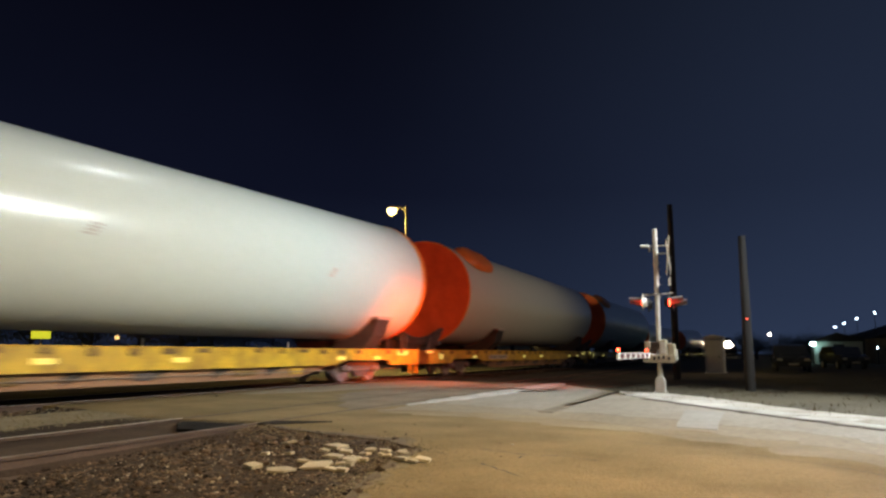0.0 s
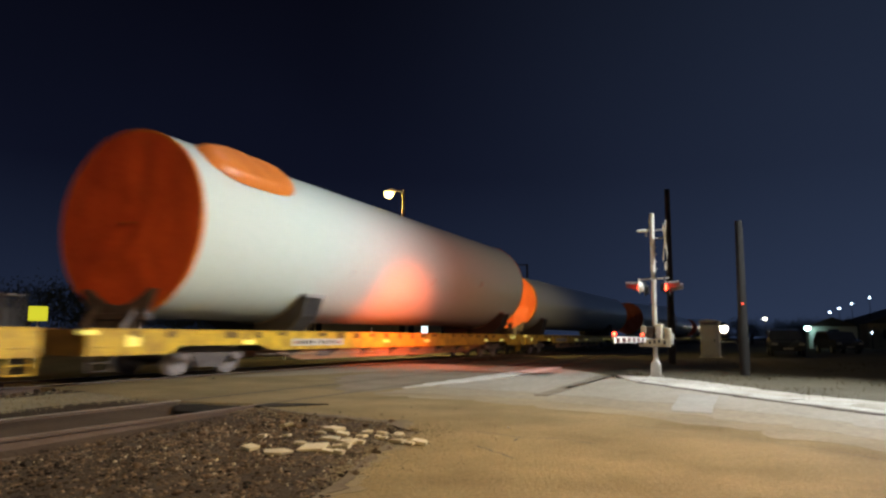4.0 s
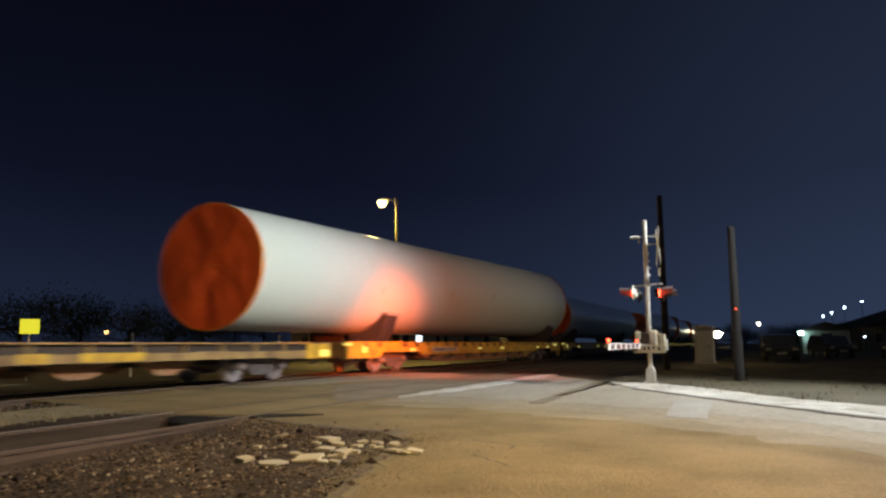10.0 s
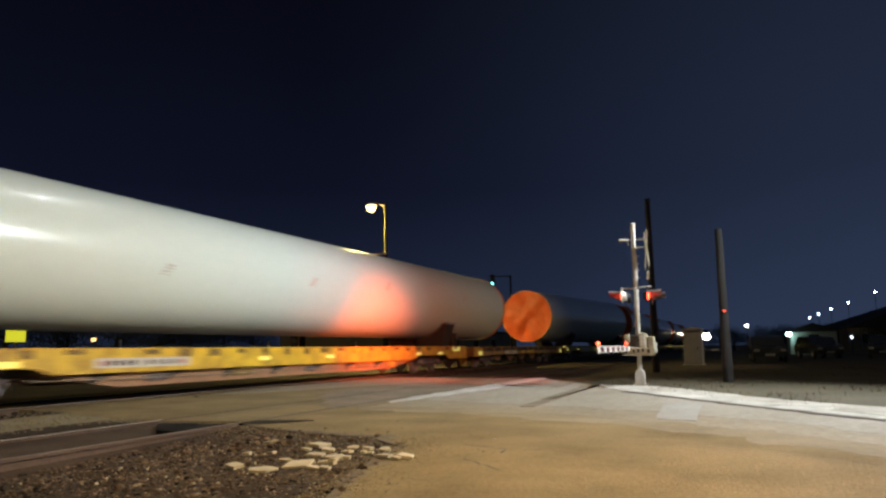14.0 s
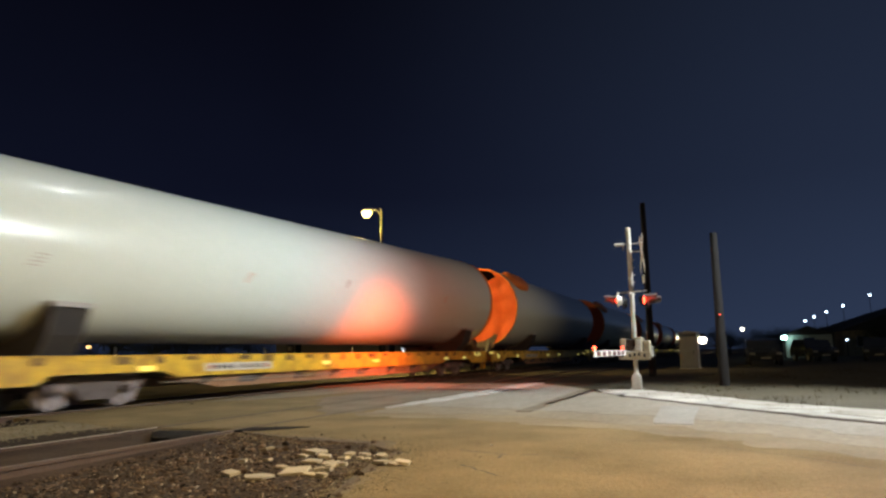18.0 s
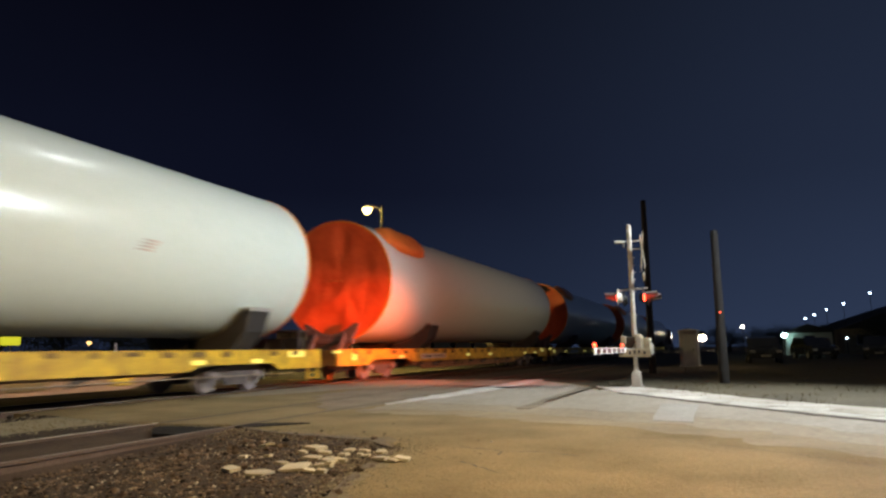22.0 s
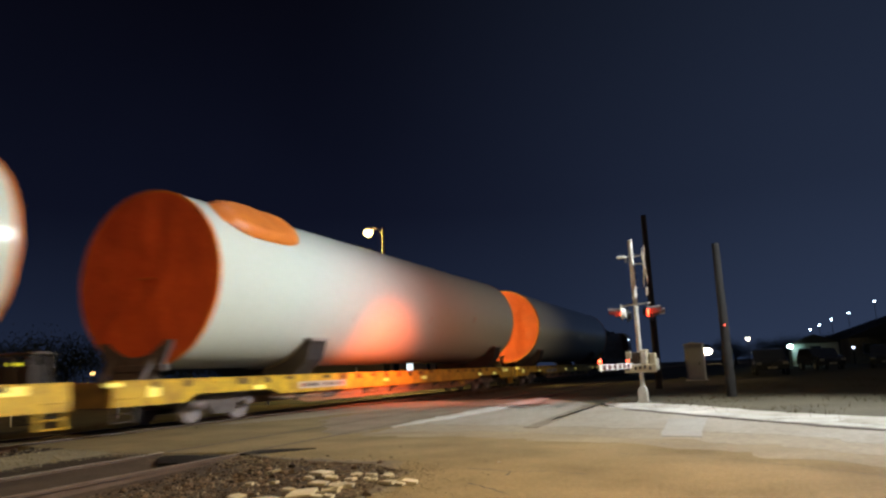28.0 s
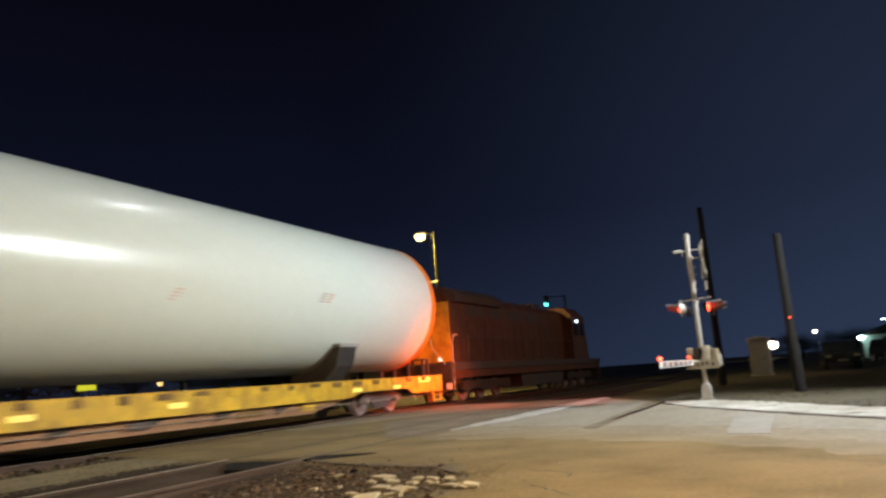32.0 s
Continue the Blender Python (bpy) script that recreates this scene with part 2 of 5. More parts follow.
STRIPCON = paint("strip_concrete", (0.40, 0.375, 0.335), 0.87, 0, (0.20, 0.175, 0.135), 0.9, 16, 0.9, 0.5, 40)
BAND_BROWN = paint("band_brown", (0.185, 0.155, 0.112), 0.9, 0, (0.13, 0.108, 0.08), 1.2, 20, 0.8, 0.3, 60)
SILVER = paint("mast_silver", (0.55, 0.53, 0.50), 0.42, 0.35, (0.36, 0.33, 0.29), 3, 30, 0.6, 0.1, 40)
BOXGREY = paint("case_aluminium", (0.38, 0.33, 0.235), 0.5, 0.1, (0.30, 0.27, 0.20), 4, 30, 0.5, 0.1, 40)
SIGNWHITE = paint("sign_white", (0.72, 0.72, 0.70), 0.4, 0, (0.55, 0.55, 0.52), 3, 30, 0.3, 0.05, 40)
ARMRED = paint("arm_red", (0.10, 0.015, 0.018), 0.4, 0, None, 4, 30, 0.3, 0)
BLACK = paint("black_paint", (0.018, 0.018, 0.02), 0.5, 0, None, 4, 30, 0.4, 0.05)
POLEWOOD = paint("pole_wood", (0.02, 0.016, 0.014), 0.95, 0, (0.032, 0.026, 0.022), 1.5, 20, 0.6, 0.4, 20, stretch=(3, 3, 0.3))
# pole wood lifted towards the sky's tone, haze put into the colour
POLEGREY = paint("pole_haze_grey", (0.034, 0.031, 0.030), 0.95, 0, (0.022, 0.020, 0.019), 1.5, 20, 0.6, 0.4, 20, stretch=(3, 3, 0.3))
HUTGREY = paint("hut_metal", (0.34, 0.34, 0.33), 0.55, 0.1, (0.32, 0.29, 0.26), 1.5, 20, 0.5, 0.1, 20)
BUILD = paint("building_tan", (0.36, 0.30, 0.17), 0.8, 0, (0.25, 0.20, 0.11), 0.4, 8, 0.6, 0.2, 8)
BUILD_W = paint("building_white", (0.42, 0.42, 0.39), 0.8, 0, (0.30, 0.30, 0.27), 0.4, 8, 0.6, 0.2, 8)
ROOF = paint("roof_dark", (0.05, 0.045, 0.042), 0.85, 0, None, 0.6, 8, 0.6, 0.2, 8)
LEAF = paint("leaf_dark", (0.045, 0.055, 0.025), 0.8, 0, (0.025, 0.03, 0.015), 0.8, 8, 0.7, 0)
GRASS = paint("dry_grass", (0.10, 0.08, 0.036), 0.9, 0, (0.06, 0.05, 0.024), 0.8, 8, 0.8, 0)
CARPAINT = paint("car_dark", (0.05, 0.055, 0.07), 0.25, 0.2, None, 1, 10, 0.3, 0, coat=0.5)
HOOD = paint("hood_black", (0.11, 0.09, 0.09), 0.5, 0, None, 4, 30, 0.4, 0.05)
RED_ON = glow("red_lens", (1.0, 0.05, 0.02), 16.0)
RED_DIM = glow("red_lens_dim", (1.0, 0.07, 0.03), 6.0)
SODIUM_ON = glow("sodium_lens", (1.0, 0.77, 0.26), 9.0)
RED_OFF = paint("red_lens_unlit", (0.25, 0.02, 0.015), 0.2, 0, None, 4, 30, 0.2, 0)
PALE_ON = glow("pale_warm_lens", (1.0, 0.88, 0.66), 16.0)
WARM_ON = glow("warm_lens", (1.0, 0.84, 0.60), 30.0)
FIELD_ON = glow("amber_lens", (1.0, 0.58, 0.20), 5.0)
COOL_ON = glow("cool_lens", (0.62, 0.80, 1.0), 12.0)
CYAN_ON = glow("cyan_lens", (0.55, 1.0, 0.92), 25.0)
TEAL_ON = glow("teal_lens", (0.10, 0.85, 0.80), 9.0)
# unlit sign; emission imitates the light its reflective face sends back
SIGN_GLOW = glow("sign_glow_yellow", (0.86, 0.84, 0.04), 0.75)
WINDOW_ON = glow("window_lit", (0.80, 0.95, 1.0), 1.6)

for m in (NEAR_BLACK, TRACKBED, BALLAST, STONE, DIRT, ROAD):
    m.node_tree.nodes["Principled BSDF"].inputs["Specular IOR Level"].default_value = 0.15

# ---------------------------------------------------------------- mesh helpers


def part(name, bm, material, parent=None, label="", smooth=False):
    me = bpy.data.meshes.new(name)
    bm.normal_update()
    bm.to_mesh(me)
    bm.free()
    if smooth:
        me.shade_smooth()
        try:
            me.set_sharp_from_angle(angle=radians(35))
        except Exception:
            pass
    for m in (material if isinstance(material, (list, tuple)) else (material,)):
        me.materials.append(m)
    ob = new(name, me)
    ob.parent = parent
    if label:
        ob["label"] = label
    return ob


def root(name, at=(0, 0, 0), turn=0):
    ob = new(name)
    ob.matrix_basis = pose(*at, 0, 0, turn)
    return ob


def box(bm, x0, x1, y0, y1, z0, z1, bevel=0.0, mat=0):
    g = bmesh.ops.create_cube(bm, size=1.0)["verts"]
    for v in g:
        v.co = ((x0 + x1) / 2 + v.co.x * (x1 - x0), (y0 + y1) / 2 + v.co.y * (y1 - y0), (z0 + z1) / 2 + v.co.z * (z1 - z0))
    faces = {f for v in g for f in v.link_faces}
    for f in faces:
        f.material_index = mat
    if bevel:
        bmesh.ops.bevel(bm, geom=list({e for v in g for e in v.link_edges}), offset=bevel, segments=1, affect="EDGES", clamp_overlap=True)
    return bm


def prism(bm, points, a, b, axis="y", mat=0):
    """Extrudes an outline; axis y: points are (x, z); axis x: (y, z); axis z: (x, y)."""
    def at(p, d):
        return {"y": (p[0], d, p[1]), "x": (d, p[0], p[1]), "z": (p[0], p[1], d)}[axis]
    lo, hi = [bm.verts.new(at(p, a)) for p in points], [bm.verts.new(at(p, b)) for p in points]
    n = len(points)
    fs = [bm.faces.new(lo), bm.faces.new(hi[::-1])] + [bm.faces.new((lo[i], hi[i], hi[(i + 1) % n], lo[(i + 1) % n])) for i in range(n)]
    for f in fs:
        f.material_index = mat
    bmesh.ops.recalc_face_normals(bm, faces=fs)
    return bm


def tube(bm, a, b, r0, r1=None, n=10, caps=True, mat=0):
    a, b = Vector(a), Vector(b)
    r1 = r0 if r1 is None else r1
    d = (b - a).normalized()
    u = d.orthogonal().normalized()
    w = d.cross(u)
    ra = [bm.verts.new(a + (u * math.cos(t) + w * math.sin(t)) * r0) for t in (2 * math.pi * i / n for i in range(n))]
    rb = [bm.verts.new(b + (u * math.cos(t) + w * math.sin(t)) * r1) for t in (2 * math.pi * i / n for i in range(n))]
    fs = [bm.faces.new((ra[i], ra[(i + 1) % n], rb[(i + 1) % n], rb[i])) for i in range(n)]
    if caps:
        fs += [bm.faces.new(ra[::-1]), bm.faces.new(rb)]
    for f in fs:
        f.material_index = mat
    return bm


def pipe(bm, pts, r, n=8, mat=0):
    for a, b in zip(pts, pts[1:]):
        tube(bm, a, b, r, r, n, True, mat)
    return bm


def lathe_y(bm, prof, n=48, z=0.0, mat=0, closed=False):
    """Turns (radius, y, centre height) round an axis along y."""
    rings = []
    for r, y, zc in prof:
        rings.append([bm.verts.new((r * math.cos(2 * math.pi * i / n), y, zc + r * math.sin(2 * math.pi * i / n))) for i in range(n)])
    for a, b in zip(rings, rings[1:]):
        for i in range(n):
            f = bm.faces.new((a[i], b[i], b[(i + 1) % n], a[(i + 1) % n]))
            f.material_index = mat
    return rings


B = bmesh.new

# ---------------------------------------------------------------- ground and road
ROADZ = -0.04
MAIN_X, NEAR_X = -13.52, -7.63


def jitter(points, step=0.5, amount=0.06):
    """A ragged closed outline through the corners given."""
    out = []
    for i, p in enumerate(points):
        q = points[(i + 1) % len(points)]
        k = max(1, int(math.dist(p, q) / step))
        k = min(k, 90)
        for j in range(k):
            t = j / k
            x, y = p[0] + (q[0] - p[0]) * t, p[1] + (q[1] - p[1]) * t
            n = noise.noise_vector(Vector((x * 1.7, y * 1.7, 0.3)))
            m = noise.noise_vector(Vector((x * 7.3, y * 7.3, 2.6)))
            out.append((x + (n.x + m.x * 0.25) * amount, y + (n.y + m.y * 0.25) * amount))
    return out


def sheet(name, outline, z0, z1, material, **tags):
    bm = B()
    top = [bm.verts.new((x, y, z1)) for x, y in outline]
    low = [bm.verts.new((x, y, z0)) for x, y in outline]
    f = bm.faces.new(top)
    n = len(top)
    for i in range(n):
        bm.faces.new((top[i], low[i], low[(i + 1) % n], top[(i + 1) % n]))
    bmesh.ops.triangulate(bm, faces=[f])
    bmesh.ops.recalc_face_normals(bm, faces=bm.faces[:])
    return tagged(part(name, bm, material), kind="structure", **tags)


KERB_LINE = [(-3.9, 20.2), (-3.25, 18.4), (-2.42, 17.05), (-1.84, 16.2), (-0.9, 14.85), (0.3, 13.2), (1.58, 11.65), (3.1, 10.0), (5.6, 8.2), (9.0, 6.6), (16.0, 4.6), (30.0, 2.0)]
GRAVEL_LINE = [(-2.45, -8), (-2.5, 3.7), (-2.72, 4.6), (-3.0, 5.4), (-3.25, 6.3), (-3.42, 7.2), (-4.1, 7.8), (-5.3, 8.05), (-6.3, 8.45), (-6.9, 8.85), (-8.2, 8.72), (-9.3, 8.8), (-11.4, 9.4), (-16.0, 10.3), (-60.0, 12.0)]


def above_kerb(x, y):
    for (xa, ya), (xb, yb) in zip(KERB_LINE, KERB_LINE[1:]):
        if xa <= x <= xb:
            return y - (ya + (yb - ya) * (x - xa) / (xb - xa))
    return y - 20.9 if x < -3.9 else 1.0


def edge_distance(x, y):
    """How far a place lies from the gravel's edge along the road."""
    p, best = Vector((x, y)), 9.0
    for a, b in zip(GRAVEL_LINE[1:12], GRAVEL_LINE[2:13]):
        a, b = Vector(a), Vector(b)
        f = max(0.0, min(1.0, (p - a).dot(b - a) / (b - a).length_squared))
        best = min(best, (p - a - (b - a) * f).length)
    return best


def ground_z(x, y):
    n = noise.noise(Vector((x * 0.35, y * 0.35, 1.0))) * 0.03 + noise.noise(Vector((x * 2.1, y * 2.1, 4.0))) * 0.012
    k = above_kerb(x, y)
    if 0 < k < 2.2 and x > -3.9:
        return -0.055 + n * 0.4
    if k > 0 and x > -3.9:
        return -0.025 + min(k, 6) * 0.003 + n * 0.7
    if x < -3.9 and y > 20.9:
        return -0.10 + n
    z = -0.085 + n * 0.7
    for cx in (NEAR_X, MAIN_X):
        if abs(x - cx) < 1.5:
            z = -0.15 + n * 0.6 if cx == NEAR_X else -0.16 + n * 0.6
    # the siding stands on a low bank that runs out where the road begins
    if -6.95 < x < -5.2 and y < 9.2:
        low = -0.215 + max(0.0, min(1.0, (y - 4.6) / 4.2)) * 0.14
        k = max(0.0, min(1.0, (x + 6.7) / 1.3))
        z = low + (z - low) * k + n * 0.4
    if -8.3 < x <= -6.95 and y < 9.0:
        z = -0.115 + n * 0.5
    if x < -8.4 and x > -12:
        z = -0.052 + n * 0.5
    if -12.0 < x < -2.0 and 2 < y < 10:
        d = edge_distance(x, y)
        if d < 0.7:
            z = max(z, ROADZ - 0.006 - d * 0.08 + n * 0.3)
    return z


def make_ground():
    def lines(lo, hi, step, far):
        mid = list(np.arange(lo, hi + 1e-6, step))
        out, d = [], step
        a = lo
        while a > -far:
            d *= 1.35
            a -= d
            out.insert(0, a)
        b, d = hi, step
        tail = []
        while b < far:
            d *= 1.35
            b += d
            tail.append(b)
        return out + mid + tail
    xs, ys = lines(-16.0, 6.0, 0.3, 2500), lines(2.0, 24.0, 0.3, 2500)
    bm = B()
    grid = [[bm.verts.new((x, y, ground_z(x, y))) for y in ys] for x in xs]
    for i in range(len(xs) - 1):
        for j in range(len(ys) - 1):
            f = bm.faces.new((grid[i][j], grid[i + 1][j], grid[i + 1][j + 1], grid[i][j + 1]))
            x, y = (xs[i] + xs[i + 1]) / 2, (ys[j] + ys[j + 1]) / 2
            if abs(x - MAIN_X) < 2.3 or (x > -9.3 and x < -2.2 and y < 9.6):
                f.material_index = 3 if -8.35 < x < -6.5 and y < 9.2 else 2
            elif y > 20 or above_kerb(x, y) > 0:
                f.material_index = 1
            f.smooth = True
    tagged(part("ground", bm, (DIRT, VERGE, BALLAST, TRACKBED)), "dry dirt, dead grass and ballast around the tracks", "ground", kind="structure")


make_ground()
far_side = [(-60, 25.6), (-16, 24.8), (-11, 24.4), (-6.3, 24.3), (-6.0, 23.4), (-4.6, 21.4)]
road_pts = [p for p in GRAVEL_LINE] + far_side + KERB_LINE + [(30, -8)]
sheet("road", jitter(road_pts, 0.35, 0.07), -0.3, ROADZ, ROAD, label="worn tan-grey asphalt road over the level crossing", category="road")
apron = [(-6.2, 13.6), (-6.3, 18.0), (-6.25, 23.9), (-6.0, 23.2), (-4.9, 21.6), (-4.0, 20.1), (-3.3, 18.35), (-2.5, 17.0), (-1.9, 16.1), (-0.98, 14.75), (0.22, 13.1), (1.48, 11.55), (3.0, 9.8), (5.5, 8.0), (5.0, 7.2), (2.4, 9.0), (0.3, 10.9), (-1.6, 12.0), (-3.6, 12.9), (-5.3, 13.3)]
edge = [(-6.45, 11.6), (-6.5, 16.0), (-6.45, 23.7), (-4.5, 20.9), (-4.1, 20.1), (-2.6, 17.0), (-1.0, 14.7), (1.4, 11.5), (5.4, 7.9), (4.4, 6.6), (1.8, 8.3), (-0.3, 10.0), (-2.2, 11.0), (-4.4, 11.9), (-5.6, 11.8)]
sheet("faded_apron_edge", jitter([(x - 0.3, y - 0.75) for x, y in edge[-6:]] + edge[:2] + [(-3.0, 13.5), (0.4, 11.0), (4.0, 8.0)], 0.12, 0.36), ROADZ - 0.05, ROADZ + 0.001, FADED, label="tan road greying towards the concrete", category="road")
sheet("worn_apron_edge", jitter(edge, 0.12, 0.40), ROADZ - 0.05, ROADZ + 0.002, EDGE, label="worn concrete blending into the tan road", category="pavement")
sheet("concrete_apron", jitter(apron, 0.12, 0.26), ROADZ - 0.05, ROADZ + 0.004, CONCRETE, label="pale concrete road edge lit by the yard light", category="pavement")
sheet("panel_edge", jitter([(-6.6, 13.0), (-6.52, 12.8), (-6.2, 14.6), (-6.02, 16.0), (-5.95, 18.0), (-6.02, 21.5), (-6.1, 24.0), (-6.52, 24.1), (-6.62, 21.0), (-6.6, 17.0)], 0.2, 0.16), ROADZ - 0.03, ROADZ + 0.02, KERB, label="bright worn concrete strip beside the siding rail", category="pavement")
sheet("crossing_asphalt", jitter([(-6.66, 12.0), (-6.64, 24.1), (-8.2, 24.2), (-8.9, 22.4), (-9.4, 19.6), (-10.0, 17.6), (-9.6, 15.0), (-8.0, 12.9), (-7.1, 11.6), (-6.8, 11.2)], 0.25, 0.3), ROADZ - 0.05, ROADZ + 0.003, CROSSING, label="darker asphalt laid between the tracks at the crossing", category="road")
sheet("pale_track_edge", jitter([(-12.1, 14.2), (-11.4, 15.0), (-10.8, 16.2), (-10.4, 18.0), (-9.6, 19.2), (-8.9, 21.1), (-8.5, 22.6), (-10.2, 24.2), (-11.6, 24.2), (-12.3, 21.2), (-12.4, 17.0)], 0.25, 0.14), ROADZ - 0.05, ROADZ + 0.006, EDGE, label="pale worn strip of road beside the main line", category="pavement")
sheet("concrete_patch", jitter([(-1.36, 14.0), (-0.68, 13.9), (-0.62, 10.6), (-1.18, 10.75)], 0.6, 0.03), ROADZ - 0.02, ROADZ + 0.009, PATCH, label="newer white concrete patch in the road", category="pavement")
# narrow band, browner and darker than the concrete around it
sheet("stop_line", jitter([(-3.68, 12.4), (-3.42, 12.4), (-3.64, 19.6), (-3.98, 19.6)], 0.2, 0.05), ROADZ - 0.02, ROADZ + 0.012, BAND_BROWN, label="narrow darker band across the concrete", category="road marking")
# two near-black sheets where the road meets the siding rails
sheet("tar_patch", jitter([(-8.30, 8.90), (-8.05, 8.30), (-7.5, 7.75), (-6.95, 7.75), (-6.93, 8.95), (-7.45, 9.10)], 0.3, 0.05), -0.25, ROADZ - 0.018, NEAR_BLACK, label="near-black patch between the siding rails", category="road patch")
sheet("tar_wedge", jitter([(-6.84, 9.05), (-6.8, 8.62), (-6.5, 8.62), (-6.3, 8.86), (-5.95, 9.28), (-6.35, 9.26)], 0.2, 0.03), -0.2, ROADZ + 0.01, NEAR_BLACK, label="near-black wedge beside the rail end", category="road patch")


def spilled(points, reach, back, rough):
    """Ragged band along a line: reach to its outer side, back to the other."""
    pts, out, inn = [], [], []
    for a, b in zip(points, points[1:]):
        k = max(1, int(math.dist(a, b) / 0.09))
        pts += [(Vector(a).lerp(Vector(b), j / k), (Vector(b) - Vector(a)).normalized()) for j in range(k)]
    for p, d in pts:
        n = Vector((d.y, -d.x))
        w = noise.noise(Vector((p.x * 1.3, p.y * 1.3, 5.0))) * 0.9 + noise.noise(Vector((p.x * 5.0, p.y * 5.0, 2.0))) * 0.5 + noise.noise(Vector((p.x * 13.0, p.y * 13.0, 8.0))) * 0.25
        out.append((p + n * (reach + rough * w))[:])
        inn.append((p - n * back)[:])
    return out + inn[::-1]


def spill_sheet(name, reach, back, rough, z, material, label):
    edge = spilled(GRAVEL_LINE[1:10], reach, back, rough)
    k = len(edge) // 2
    bm = B()
    top = [bm.verts.new((x, y, z)) for x, y in edge[:k]]
    inn = [bm.verts.new((x, y, z - 0.004)) for x, y in edge[:k - 1:-1]]
    low = [bm.verts.new((x, y, z - 0.06)) for x, y in edge[:k]]
    for i in range(k - 1):
        bm.faces.new((top[i], top[i + 1], inn[i + 1], inn[i]))
        bm.faces.new((low[i], low[i + 1], top[i + 1], top[i]))
    bmesh.ops.recalc_face_normals(bm, faces=bm.faces[:])
    tagged(part(name, bm, material), label, "dirt", kind="structure")


spill_sheet("dirt_spill", 0.10, 0.06, 0.34, ROADZ + 0.003, SPILL, "brown dirt spread from the gravel over the road edge")
spill_sheet("gravel_dirt", 0.0, 0.10, 0.20, ROADZ + 0.007, SPILL_DARK, "dark gritty dirt along the road edge")


def kerb():
    top = root("kerb")
    tagged(top, "broken pale concrete kerb along the road bend", "kerb", kind="structure")
    pts = []
    for (xa, ya), (xb, yb) in zip(KERB_LINE[1:-1], KERB_LINE[2:]):
        k = max(1, round(math.dist((xa, ya), (xb, yb)) / 0.9))
        pts += [(xa + (xb - xa) * j / k, ya + (yb - ya) * j / k) for j in range(k)]
    rnd = random.Random(5)
    for (xa, ya), (xb, yb) in zip(pts, pts[1:]):
        if xa > 10:
            break
        L = math.dist((xa, ya), (xb, yb))
        w, h = 0.52 + rnd.uniform(-0.12, 0.12), 0.028 + rnd.uniform(-0.012, 0.012)
        bm = B()
        k, wave = 5, rnd.uniform(0, 9)
        rows = []
        for j in range(k + 1):
            f, d = j / k, rnd.uniform(-0.035, 0.035)
            rows.append([bm.verts.new((-0.01 + (L + 0.02) * f, yy + (d if yy < 0.2 else d * 0.6), zz + rnd.uniform(-0.006, 0.006))) for yy, zz in ((0.0, -0.15), (0.01, 0.015), (0.07, h * 0.6), (w * 0.6, h + 0.004), (w + 0.08, h), (w + 0.1, -0.15))])
        for a, b in zip(rows, rows[1:]):
            for i in range(5):
                bm.faces.new((a[i], b[i], b[i + 1], a[i + 1]))
        bm.faces.new(rows[0]), bm.faces.new(rows[-1][::-1])
        bmesh.ops.recalc_face_normals(bm, faces=bm.faces[:])
        s = part("kerb_stone", bm, KERB, top)
        s.matrix_basis = pose(xa, ya, ROADZ, 0, 0, math.degrees(math.atan2(yb - ya, xb - xa)))


kerb()
strip = [(-3.3, 18.7), (-2.45, 17.4), (-1.85, 16.6), (-0.85, 15.2), (0.4, 13.6), (1.7, 12.0), (3.25, 10.35), (5.7, 8.55), (5.9, 9.3), (3.6, 11.5), (2.0, 13.5), (1.2, 14.2), (0.37, 15.2), (-0.4, 16.3), (-1.4, 18.5), (-2.1, 19.1), (-2.9, 19.4), (-3.6, 19.9)]
sheet("pale_kerb_strip", jitter(strip, 0.15, 0.16), -0.2, -0.012, STRIPCON, label="pale broken concrete strip behind the kerb", category="pavement")
# one dark strip paints the kerb's shadow gap together with its debris
gutter = [(-2.5, 17.1), (-1.9, 16.27), (-1.15, 15.17), (-0.5, 14.3), (0.4, 13.05), (1.60, 11.6), (3.12, 9.95), (5.65, 8.15), (9.0, 6.55), (8.85, 6.25), (5.45, 7.82), (2.92, 9.7), (1.46, 11.45), (0.3, 12.92), (-0.58, 14.12), (-1.25, 15.0), (-1.95, 16.1), (-2.6, 16.95)]
sheet("gutter_dirt", jitter(gutter, 0.14, 0.10), ROADZ - 0.02, ROADZ + 0.014, SEAM, label="dark strip for the kerb's shadow and debris in the gutter", category="dirt")


